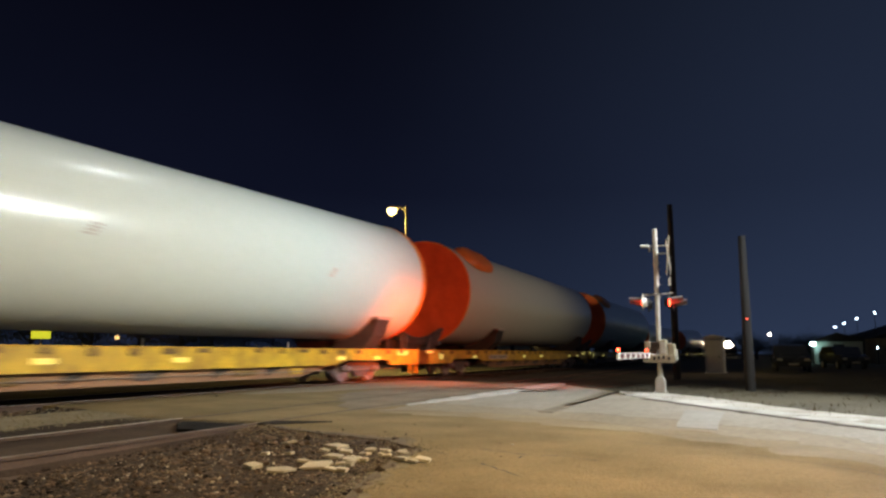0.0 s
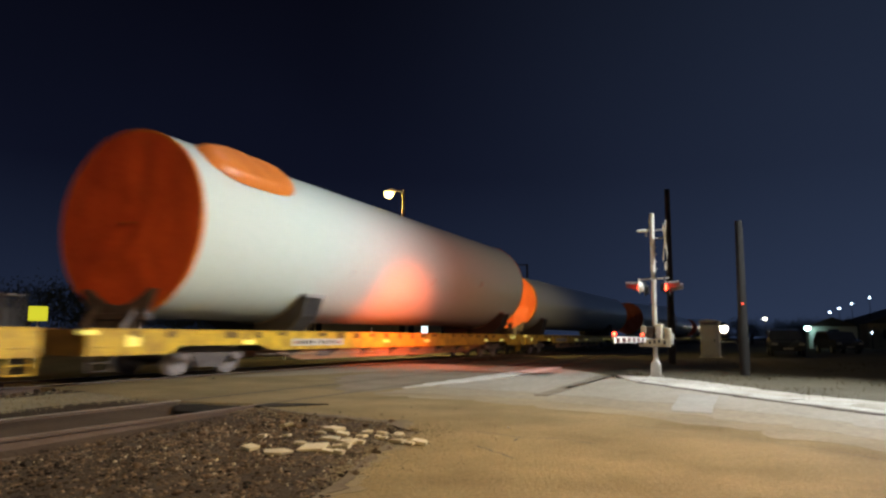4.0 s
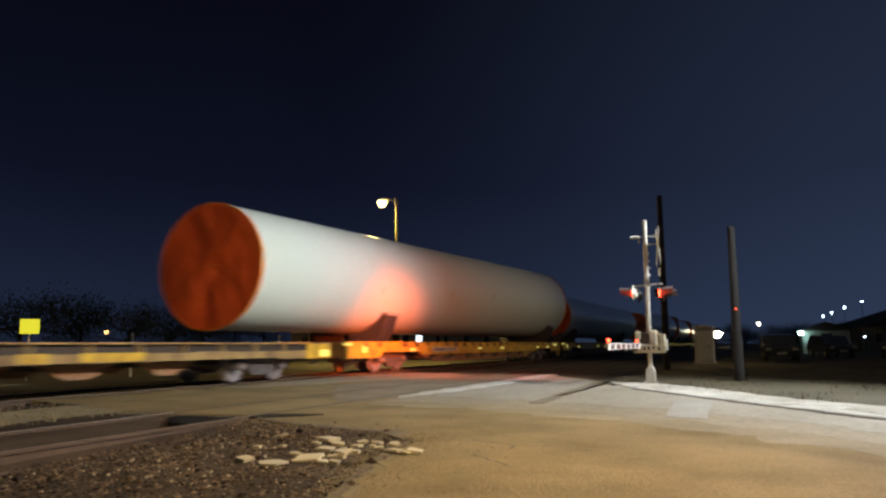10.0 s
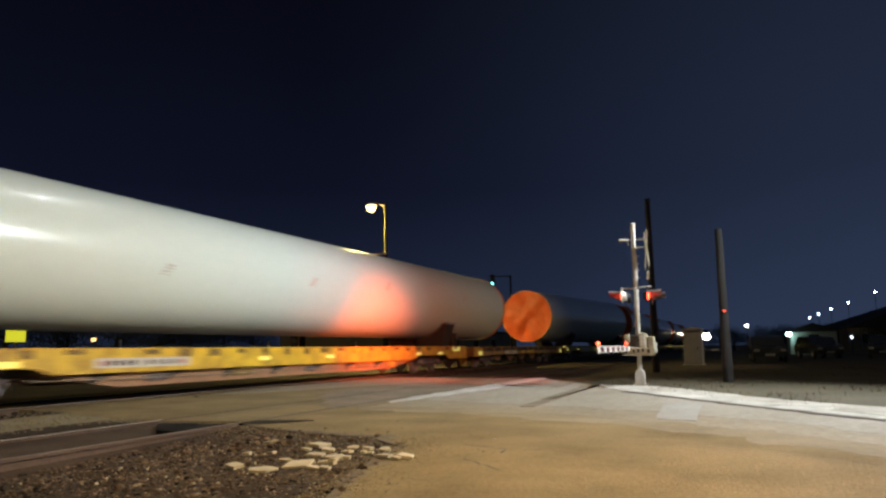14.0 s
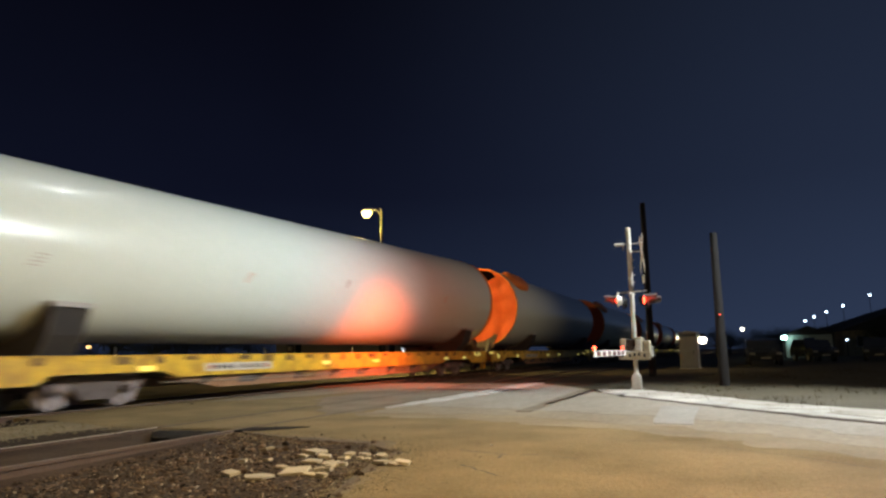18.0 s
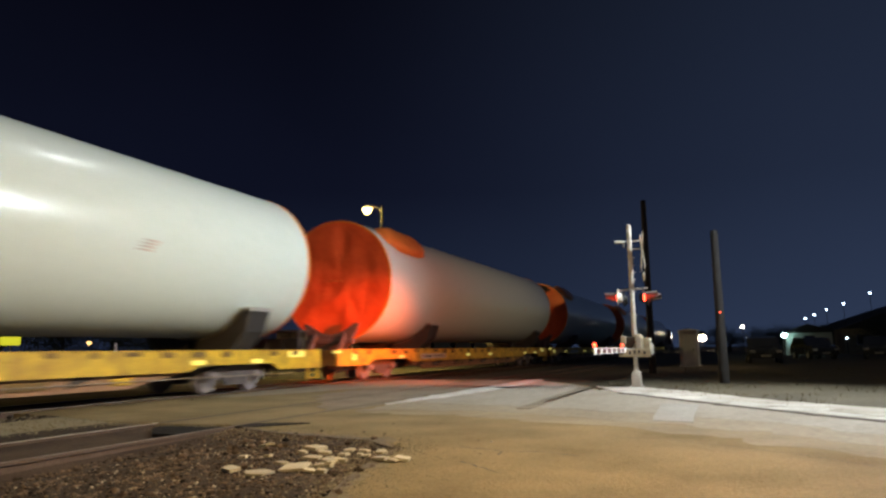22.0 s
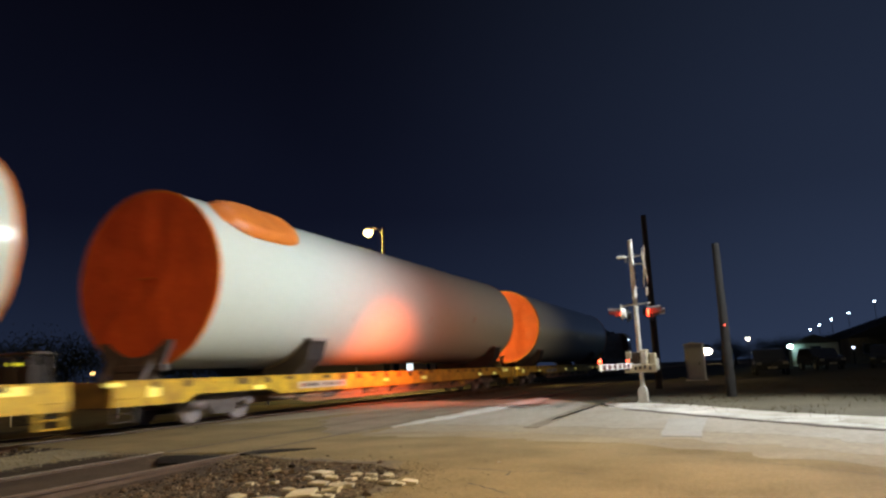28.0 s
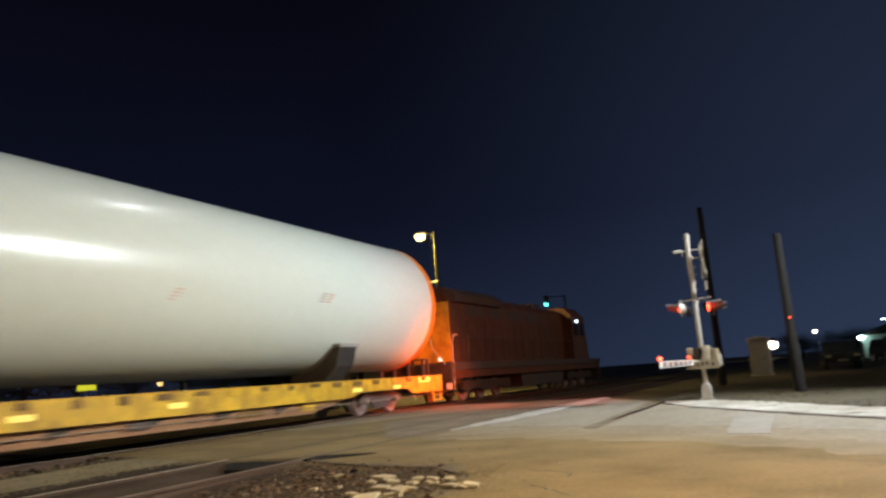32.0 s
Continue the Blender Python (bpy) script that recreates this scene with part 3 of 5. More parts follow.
def cracks():
    """Thin tar-filled cracks that wander over the old asphalt."""
    rnd = random.Random(12)
    bm = B()
    lines = (((-2.85, 7.42), (-2.21, 7.19), (-1.84, 7.28), (-1.5, 7.08)), ((-2.48, 6.46), (-2.2, 6.2), (-1.9, 5.92)), ((-1.55, 8.8), (-0.76, 8.54), (-0.07, 8.14), (0.51, 7.72), (1.1, 7.1)),
             ((-2.3, 7.2), (-2.25, 6.95)))
    for line in lines:
        for (xa, ya), (xb, yb) in zip(line, line[1:]):
            k = max(2, int(math.dist((xa, ya), (xb, yb)) / 0.09))
            px, py = xa, ya
            for j in range(1, k + 1):
                qx, qy = xa + (xb - xa) * j / k + rnd.uniform(-0.022, 0.022), ya + (yb - ya) * j / k + rnd.uniform(-0.022, 0.022)
                w = rnd.uniform(0.004, 0.008) if len(line) > 4 else rnd.uniform(0.004, 0.019)
                L = math.dist((px, py), (qx, qy)) or 1
                nx, ny = -(qy - py) / L * w, (qx - px) / L * w
                bm.faces.new([bm.verts.new(p) for p in ((px - nx, py - ny, ROADZ + 0.006), (qx - nx, qy - ny, ROADZ + 0.006), (qx + nx, qy + ny, ROADZ + 0.006), (px + nx, py + ny, ROADZ + 0.006))])
                px, py = qx, qy
    tagged(part("asphalt_cracks", bm, SEAM), "dark cracks in the old asphalt", "crack", kind="stuff")


cracks()


def inside(poly, x, y):
    c = False
    for (xa, ya), (xb, yb) in zip(poly, poly[1:] + poly[:1]):
        if (ya > y) != (yb > y) and x < (xb - xa) * (y - ya) / (yb - ya) + xa:
            c = not c
    return c


def stones(name, count, region, size, material, seed, label, category, spill=0.005, sink=0.25):
    rnd = np.random.RandomState(seed)
    base = []
    for k in range(5):
        bm = bmesh.new()
        bmesh.ops.create_icosphere(bm, subdivisions=1, radius=1.0)
        for v in bm.verts:
            v.co *= 0.6 + 0.75 * rnd.rand()
            v.co.z *= 0.66
        bm.verts.ensure_lookup_table()
        base.append((np.array([v.co[:] for v in bm.verts]), [[v.index for v in f.verts] for f in bm.faces]))
        bm.free()
    V, Fc, o = [], [], 0
    made = 0
    while made < count:
        x, y = region(rnd)
        if inside(road_pts, x, y):
            if rnd.rand() > spill:
                continue
            z = ROADZ
        else:
            z = ground_z(x, y)
        s = size[0] + (size[1] - size[0]) * rnd.rand() ** 3.6
        a = rnd.rand() * 6.283
        b, f = base[made % 5]
        c, sn = math.cos(a), math.sin(a)
        p = b * s
        V.append(np.stack([p[:, 0] * c - p[:, 1] * sn + x, p[:, 0] * sn + p[:, 1] * c + y, p[:, 2] + z + s * sink], 1))
        Fc += [[i + o for i in q] for q in f]
        o += len(b)
        made += 1
    me = bpy.data.meshes.new(name)
    me.from_pydata(np.concatenate(V).tolist(), [], Fc)
    me.materials.append(material)
    tagged(new(name, me), label, category, kind="stuff")


stones("gravel", 18000, lambda r: (-6.72 + 4.62 * r.rand(), 2.6 + 7.2 * r.rand() ** 1.1), (0.005, 0.027), STONE, 3, "loose brown ballast gravel beside the rusty siding", "gravel", 0.004, 0.05)


def along_edge(r):
    k = 2 + min(8, int(r.rand() * 9))
    (xa, ya), (xb, yb), f = GRAVEL_LINE[k], GRAVEL_LINE[k + 1], r.rand()
    return xa + (xb - xa) * f + r.randn() * 0.27, ya + (yb - ya) * f + r.randn() * 0.27


stones("edge_grit", 15000, along_edge, (0.003, 0.012), DIRT, 31, "fine grit spread over the ragged road edge", "grit", 0.6, 0.1)
stones("pale_chips", 620, lambda r: (-6.2 + 3.6 * r.rand(), 4.4 + 4.6 * r.rand()), (0.006, 0.022), CHIP, 32, "small pale stone chips scattered among the gravel", "gravel")
stones("gravel_lumps", 150, lambda r: (-6.7 + 4.3 * r.rand(), 2.8 + 6.6 * r.rand()), (0.025, 0.055), STONE, 13, "larger loose stones and clods among the gravel", "gravel")
stones("road_pebbles", 260, lambda r: (-3.6 + 4.6 * r.rand(), 4.6 + 4.6 * r.rand()), (0.004, 0.014), STONE, 33, "small dark pebbles strewn over the road", "gravel", 0.0, 0.05)
stones("track_ballast", 9000, lambda r: (MAIN_X - 2.2 + 4.4 * r.rand(), 3 + 46 * r.rand()), (0.02, 0.06), STONE, 4, "dark ballast under the main line", "gravel")
stones("dirt_clods", 1500, lambda r: (-12.0 + 3.0 * r.rand(), 3.5 + 6.5 * r.rand()), (0.008, 0.03), DIRT, 6, "small clods on the pale dirt between the tracks", "gravel")


def slabs():
    rnd = random.Random(9)
    for x, y, w in ((-4.37, 5.49, 0.19), (-4.05, 5.48, 0.27), (-5.14, 7.11, 0.18), (-3.9, 5.82, 0.34), (-3.66, 5.72, 0.17), (-4.41, 6.98, 0.27), (-4.07, 6.4, 0.21), (-3.76, 6.3, 0.25), (-4.13, 6.73, 0.16), (-3.96, 6.95, 0.12), (-3.77, 6.94, 0.14), (-3.23, 6.28, 0.18), (-3.08, 6.24, 0.12), (-3.03, 6.34, 0.18), (-4.18, 6.02, 0.12), (-3.61, 5.96, 0.09), (-4.8, 6.23, 0.1), (-3.85, 6.64, 0.13), (-4.38, 6.7, 0.13), (-3.53, 5.69, 0.12)) + tuple((rnd.gauss(-3.8, 0.35), rnd.gauss(6.4, 0.4), rnd.uniform(0.06, 0.13)) for _ in range(16)):
        n = rnd.choice((4, 4, 5))
        w *= 0.98
        d, h = w * rnd.uniform(0.65, 0.95), rnd.uniform(0.018, 0.034)
        turn0 = 0.78 if n == 4 else 0.3
        out = [(math.cos(turn0 + 6.283 * i / n) * w * 0.62 * rnd.uniform(0.8, 1.1), math.sin(turn0 + 6.283 * i / n) * d * 0.62 * rnd.uniform(0.8, 1.1)) for i in range(n)]
        bm = B()
        prism(bm, out, 0, h, "z")
        bmesh.ops.bevel(bm, geom=bm.edges[:], offset=0.003, segments=1, affect="EDGES")
        ob = part("stone_slab", bm, SLAB)
        z = ROADZ if inside(road_pts, x, y) else ground_z(x, y)
        ob.matrix_basis = pose(x, y, z + 0.012, rnd.uniform(-2, 10), rnd.uniform(-9, 9), rnd.uniform(-25, 25))
        tagged(ob, "broken pale yellow stone slab lying on the gravel", "stone", "slabs on the gravel")


slabs()


# ---------------------------------------------------------------- tracks
def rail_mesh(bm, x, y0, y1, z):
    """Flat-bottomed rail: foot, web, head."""
    prof = [(-0.07, -0.17), (0.07, -0.17), (0.07, -0.158), (0.012, -0.14), (0.012, -0.045), (0.036, -0.035), (0.036, -0.006), (0.028, 0), (-0.028, 0), (-0.036, -0.006), (-0.036, -0.035), (-0.012, -0.045), (-0.012, -0.14), (-0.07, -0.158)]
    prism(bm, [(x + a, z + b) for a, b in prof], y0, y1, "y")
    box(bm, x - 0.026, x + 0.026, y0, y1, z, z + 0.002, 0, 1)
    return bm


def track(name, cx, z, label, rail_mats, y0, y1, tie_to):
    top = root(name)
    tagged(top, label, "railway track", kind="structure")
    for s, mats in zip((-0.7535, 0.7535), rail_mats):
        # in the road the siding's railheads are dull and dirty
        for a, b, m in (((y0, 8.75, mats), (8.75, y1, (RAIL_SIDE, RAIL_SIDE))) if tie_to < 10 else ((y0, y1, mats),)):
            bm = B()
            rail_mesh(bm, cx + s, a, b, z)
            part("rail", bm, m, top)
    bm = B()
    box(bm, -1.3, 1.3, -0.115, 0.115, -0.16, 0.0, 0.015)
    first = None
    y = y0 + 0.3
    rnd = random.Random(int(-cx * 10))
    while y < tie_to:
        if first is None:
            first = part("tie", bm, TIE, top)
            ob = first
        else:
            ob = new("tie", first.data)
            ob.parent = top
        ob.matrix_basis = pose(cx + rnd.uniform(-0.04, 0.04), y, z - 0.168, 0, 0, rnd.uniform(-1, 1))
        y += 0.55


track("main_track", MAIN_X, 0.0, "main line track with worn shiny rails", ((RAIL_SIDE, RAIL_TOP),) * 2, -14, 480, 60)
# the siding's far railhead is lighter steel to imitate its glint
track("siding_track", NEAR_X, -0.035, "rusty siding track sunk in the road", ((RAIL_SIDE, RAIL_TOP), (RAIL_SIDE, RAIL)), -6, 70, 9.0)


# ---------------------------------------------------------------- crossing signal
def crossing_signal():
    x, y = -2.45, 19.35
    s = root("crossing_signal", (x, y, ROADZ))
    tagged(s, "silver crossing signal mast with red flashers and a lowered gate", "crossing signal")
    bm = B()
    tube(bm, (0, 0, 0.0), (0, 0, 4.47), 0.065, 0.065, 14)
    tube(bm, (0, 0, 4.47), (0, 0, 4.5), 0.075, 0.03, 14)
    part("mast", bm, SILVER, s, smooth=True)
    bm = B()
    prism(bm, [(-0.125, 0), (0.125, 0), (0.125, 0.34), (0.10, 0.42), (0.07, 0.46), (-0.07, 0.46), (-0.10, 0.42), (-0.125, 0.34)], -0.12, 0.12, "y")
    bmesh.ops.bevel(bm, geom=bm.edges[:], offset=0.015, segments=1, affect="EDGES")
    part("base_casting", bm, SILVER, s)
    bm = B()
    box(bm, -0.22, 0.22, -0.22, 0.22, -0.1, 0.015, 0.02)
    part("footing", bm, KERB, s, "square concrete footing")
    for dx, dy in ((-0.155, -0.155), (0.155, -0.155), (-0.155, 0.155), (0.155, 0.155)):
        bm = B()
        tube(bm, (dx, dy, 0.0), (dx, dy, 0.07), 0.02, 0.02, 6)
        part("anchor_bolt", bm, SILVER, s)
    # crossbuck blades face along the road, seen almost edge-on
    arm = B()
    tube(arm, (-0.05, 0, 4.02), (0.32, 0, 4.02), 0.022)
    tube(arm, (-0.05, 0, 3.80), (0.32, 0, 3.80), 0.022)
    part("sign_bracket", arm, SILVER, s, smooth=True)
    buck = B()
    for a in (-1, 1):
        c, d = math.cos(radians(38)), math.sin(radians(38))
        L, w = 0.61, 0.115
        pts = [(a * -L * d - w * c * a, -L * c + w * d), (a * -L * d + w * c * a, -L * c - w * d), (a * L * d + w * c * a, L * c - w * d), (a * L * d - w * c * a, L * c + w * d)]
        prism(buck, pts, 0.0 + 0.008 * a, 0.006 + 0.008 * a, "x")
    cb = part("crossbuck", buck, SIGNWHITE, s, "white crossed blades")
    cb.matrix_basis = pose(0.33, 0, 3.72, 0, 0, 14)
    tag = B()
    box(tag, -0.006, 0.006, -0.2, 0.2, -0.11, 0.11, 0.004)
    t2 = part("track_sign", tag, SIGNWHITE, s, "small white sign below the crossed blades")
    t2.matrix_basis = pose(0.34, 0, 3.02, 0, 0, 14)
    bm = B()
    tube(bm, (-0.03, 0, 4.02), (-0.16, 0, 4.02), 0.02)
    box(bm, -0.18, -0.14, -0.02, 0.02, 3.86, 4.03)
    part("bell_bracket", bm, SILVER, s)
    bm = B()
    box(bm, -0.40, -0.14, -0.09, 0.09, 3.985, 4.055, 0.02)
    part("bell", bm, SIGNWHITE, s, "pale electric bell")
    for z in (3.55, 3.35, 3.15, 2.95):
        bm = B()
        tube(bm, (0.05, 0, z), (0.12, 0, z), 0.012, 0.012, 6)
        part("step_bolt", bm, SILVER, s)
    # flasher crossarm and four hooded lamps
    bm = B()
    pipe(bm, [(-0.34, 0, 2.66), (-0.05, 0, 2.68), (0.05, 0, 2.68), (0.42, 0, 2.70)], 0.024)
    tube(bm, (0.0, -0.55, 2.64), (0.0, 0.55, 2.64), 0.026)
    part("crossarm", bm, SILVER, s, smooth=True)
    for side, dx, dy, on in ((-1, -0.30, -0.55, True), (-1, -0.30, 0.55, False), (1, 0.36, -0.55, True), (1, 0.36, 0.55, False)):
        f = root("flasher", (dx, dy, 2.42))
        f.parent = s
        f.name = "flasher"
        bm = B()
        tube(bm, (0, 0, 0), (-side * 0.10, 0, 0), 0.15, 0.11, 16)
        tube(bm, (0.002, 0, 0.15), (0.002, 0, 0.24), 0.025, 0.025, 8)
        part("housing", bm, SIGNWHITE if side < 0 and dy < 0 else BLACK, f, smooth=True)
        bm = B()
        tube(bm, (side * 0.004, 0, 0), (side * 0.012, 0, 0), 0.20, 0.20, 24)
        part("backing_disc", bm, BOXGREY if side < 0 and dy < 0 else BLACK, f)
        bm = B()
        tube(bm, (side * 0.015, 0, 0), (side * 0.035, 0, 0), 0.12, 0.10, 18)
        part("lens", bm, RED_ON if on else RED_OFF, f, "glowing red lens" if on else "unlit red lens")
        bm = B()
        n = 12
        for i in range(n):
            a0, a1 = radians(-28 + 180 * i / n), radians(-28 + 180 * (i + 1) / n)
            r0, r1 = 0.13, 0.10
            q = [(side * 0.015, r0 * math.cos(a0), r0 * math.sin(a0)), (side * 0.36, r1 * math.cos(a0), r1 * math.sin(a0) + 0.05), (side * 0.36, r1 * math.cos(a1), r1 * math.sin(a1) + 0.05), (side * 0.015, r0 * math.cos(a1), r0 * math.sin(a1))]
            o = [(a, b * 1.06, c * 1.06) for a, b, c in q]
            vs = [bm.verts.new(p) for p in q + o]
            bm.faces.new(vs[:4]), bm.faces.new(vs[7:3:-1])
            bm.faces.new((vs[1], vs[5], vs[6], vs[2]))
        bmesh.ops.remove_doubles(bm, verts=bm.verts[:], dist=0.0006)
        part("hood", bm, HOOD, f, "black hood over the lens")
    # gate mechanism
    m = root("gate_mechanism", (0, 0, 1.14))
    m.parent = s
    bm = B()
    box(bm, 0.03, 0.22, -0.24, 0.24, -0.12, 0.30, 0.03)
    part("mechanism_case", bm, BOXGREY, m)
    bm = B()
    tube(bm, (-0.12, -0.2, 0.02), (-0.12, 0.22, 0.02), 0.10, 0.10, 14)
    box(bm, -0.20, 0.02, -0.16, 0.2, 0.05, 0.24, 0.02)
    part("motor_housing", bm, GRIME, m, "dark motor housing")
    bm = B()
    box(bm, -0.30, 0.34, -0.2, 0.24, -0.28, -0.12, 0.02)
    part("base_frame", bm, BOXGREY, m)
    bm = B()
    box(bm, -0.36, -0.22, -0.17, 0.17, -0.17, 0.26, 0.02)
    part("side_case", bm, BOXGREY, m)
    bm = B()
    box(bm, 0.25, 0.42, -0.18, 0.18, -0.18, 0.20, 0.02)
    part("side_case", bm, BOXGREY, m)
    bm = B()
    box(bm, 0.06, 0.19, -0.250, -0.240, -0.06, 0.24, 0.004)
    part("case_door", bm, SILVER, m)
    bm = B()
    box(bm, -0.40, 0.44, -0.30, -0.26, -0.31, -0.10, 0.01)
    part("arm_bracket", bm, BOXGREY, m)
    bm = B()
    box(bm, -0.28, -0.24, 0.1, 1.1, -0.16, -0.04, 0.01)
    box(bm, 0.28, 0.32, 0.1, 1.1, -0.16, -0.04, 0.01)
    box(bm, -0.34, 0.38, 0.8, 1.1, -0.26, 0.06, 0.02)
    part("counterweight", bm, SILVER, m)
    for a, b in ((-0.3, 0.06), (-0.1, 0.05), (0.02, 0.07), (0.14, 0.08), (0.28, 0.05)):
        bm = B()
        box(bm, a - 0.03, a + 0.03, -0.312, -0.30, -0.29 + b, -0.2 + b, 0.004)
        part("label_plate", bm, BLACK, m)
    # gate arm lies across the lane, striped
    g = root("gate_arm", (-0.22, -0.55, 1.02))
    g.parent = s
    n = 6
    for i in range(n):
        a, b = -i * 0.72, -(i + 1) * 0.72
        bm = B()
        box(bm, 0.012, 0.024, b + 0.22, a - 0.12, -0.05, 0.05, 0.002)
        part("stripe", bm, ARMRED, g, "dark red stripe panel")
    bm = B()
    box(bm, -0.014, 0.014, -4.42, 0.35, -0.07, 0.07, 0.006)
    part("arm_rail", bm, SIGNWHITE, g)
    for yy, on in ((-4.3, RED_ON), (-0.3, RED_DIM)):
        bm = B()
        bmesh.ops.create_uvsphere(bm, u_segments=12, v_segments=8, radius=0.04)
        for v in bm.verts:
            v.co += Vector((0, yy, 0.13))
        part("arm_light", bm, on, g, "small red arm lamp", smooth=True)
    s.scale = (0.962, 0.962, 0.962)
    return s


crossing_signal()


# ---------------------------------------------------------------- poles and lamps
def utility_pole(x, y, h, r, label, wood):
    p = root("utility_pole", (x, y, ground_z(x, y) - 0.03))
    tagged(p, label, "utility pole")
    bm = B()
    tube(bm, (0, 0, 0), (0, 0, h), r, r * 0.7, 14)
    part("pole", bm, wood, p, smooth=True)
    return p


utility_pole(-0.35, 21.34, 4.3, 0.14, "tall utility pole on the verge, greyed as by haze", POLEGREY)
utility_pole(-3.05, 29.0, 6.9, 0.15, "dark wooden utility pole behind the crossing signal", POLEWOOD)


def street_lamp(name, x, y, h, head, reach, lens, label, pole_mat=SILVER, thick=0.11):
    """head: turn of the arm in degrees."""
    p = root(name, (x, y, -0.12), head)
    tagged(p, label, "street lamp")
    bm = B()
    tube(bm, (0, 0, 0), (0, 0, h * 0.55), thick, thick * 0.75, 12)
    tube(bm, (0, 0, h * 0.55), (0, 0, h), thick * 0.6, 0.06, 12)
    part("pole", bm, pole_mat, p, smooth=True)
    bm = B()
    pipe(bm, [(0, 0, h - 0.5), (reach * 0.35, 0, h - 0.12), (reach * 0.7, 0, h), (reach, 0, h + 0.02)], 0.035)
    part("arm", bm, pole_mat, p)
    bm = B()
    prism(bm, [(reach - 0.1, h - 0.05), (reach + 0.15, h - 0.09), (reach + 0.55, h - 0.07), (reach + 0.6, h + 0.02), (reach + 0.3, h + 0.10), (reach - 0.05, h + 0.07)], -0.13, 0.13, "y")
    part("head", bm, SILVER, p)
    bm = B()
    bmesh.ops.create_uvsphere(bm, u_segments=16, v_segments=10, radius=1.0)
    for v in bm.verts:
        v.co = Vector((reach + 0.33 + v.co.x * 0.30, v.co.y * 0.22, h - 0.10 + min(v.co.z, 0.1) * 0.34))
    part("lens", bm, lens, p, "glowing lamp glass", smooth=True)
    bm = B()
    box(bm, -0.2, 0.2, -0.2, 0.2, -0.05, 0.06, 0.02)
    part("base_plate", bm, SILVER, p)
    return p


street_lamp("sodium_street_lamp", SODIUM[0] + 0.95, SODIUM[1], SODIUM[2] + 0.15, 180, 0.62, SODIUM_ON, "tall pole with a glowing yellow sodium lamp", POLEWOOD, 0.2)
# fixture out of view, added to go with the tower fill lamp
street_lamp("street_lamp", TOWER_FILL[0] + 1.4, TOWER_FILL[1], TOWER_FILL[2] + 0.4, 180, 1.0, SODIUM_ON, "unseen warm lamp added to light the farther towers")
street_lamp("yard_lamp", YARD[0] + 1.5, YARD[1] + 0.3, YARD[2] + 0.45, 190, 0.9, WARM_ON, "tall steel yard lamp beside the road")
street_lamp("lot_lamp", LOT[0] + 1.6, LOT[1] - 0.6, LOT[2] + 0.4, 160, 1.2, WARM_ON, "unseen warm lamp added over the gravel lot")


def pole_bar():
    p = root("lamp_pole_crossarm", (SODIUM[0] + 0.95, SODIUM[1], 6.45))
    tagged(p, "pale crossarm bolted to the sodium lamp pole", "crossarm")
    bm = B()
    box(bm, -1.55, 0.1, -0.16, -0.08, -0.04, 0.04, 0.01)
    part("bar", bm, SIGNWHITE, p)
    bm = B()
    pipe(bm, [(-0.7, -0.1, 0.0), (0, -0.1, -0.6)], 0.02)
    part("brace", bm, SILVER, p)


pole_bar()


def yellow_sign():
    s = root("yellow_sign", (-20.0, 14.85, -0.1), 54)
    tagged(s, "fluorescent yellow sign on a thin post beyond the tracks", "road sign")
    bm = B()
    box(bm, -0.025, 0.025, 0.02, 0.06, 0, 1.9, 0.004)
    part("post", bm, SILVER, s)
    bm = B()
    box(bm, -0.26, 0.26, -0.006, 0.012, 1.48, 1.92, 0.003)
    part("panel", bm, SIGN_GLOW, s, "reflective yellow panel, its returned light done as glow")


yellow_sign()


def small_lamp(name, at, r, lens, label, post=True):
    p = root(name, (at[0], at[1], 0))
    tagged(p, label, "lamp")
    bm = B()
    bmesh.ops.create_uvsphere(bm, u_segments=14, v_segments=10, radius=r)
    for v in bm.verts:
        v.co.z = v.co.z * 0.8 + at[2]
    part("globe", bm, lens, p, smooth=True)
    bm = B()
    tube(bm, (0, 0, at[2] + r * 0.55), (0, 0, at[2] + r * 1.3), r * 1.05, r * 0.5, 12)
    part("cap", bm, BLACK, p)
    if post:
        bm = B()
        tube(bm, (0, r * 1.2, -0.3), (0, r * 1.2, at[2] + r * 1.1), 0.06, 0.04, 8)
        tube(bm, (0, r * 1.2, at[2] + r * 1.1), (0, 0, at[2] + r * 1.2), 0.04, 0.04, 8)
        part("post", bm, POLEWOOD, p)
    return p


def signal_hut():
    h = root("signal_hut", (-2.72, 39.4, -0.06), 0)
    tagged(h, "grey metal railway signal hut on the verge", "hut")
    bm = B()
    box(bm, 0, 0.9, 0, 1.9, 0.08, 1.86, 0.02)
    part("wall", bm, HUTGREY, h)
    bm = B()
    prism(bm, [(-0.06, 1.86), (0.96, 1.86), (0.96, 1.92), (0.45, 2.02), (-0.06, 1.92)], -0.08, 1.98, "y")
    part("roof", bm, HUTGREY, h)
    bm = B()
    box(bm, 0.12, 0.78, -0.03, -0.002, 0.16, 1.72, 0.01)
    d = part("door", bm, HUTGREY, h)
    bm = B()
    box(bm, 0.68, 0.72, -0.07, -0.03, 0.85, 1.0, 0.006)
    part("handle", bm, BLACK, d)
    bm = B()
    box(bm, -0.1, 1.0, -0.1, 2.0, -0.2, 0.08, 0.02)
    part("slab", bm, KERB, h)


signal_hut()
small_lamp("siding_headlamp", (-8.44, 210.6, 3.5), 1.3, WARM_ON, "bright distant warm headlamp over the siding")
small_lamp("yard_post_lamp", (0.9, 90, 3.2), 0.20, PALE_ON, "distant warm lamp on a short post")
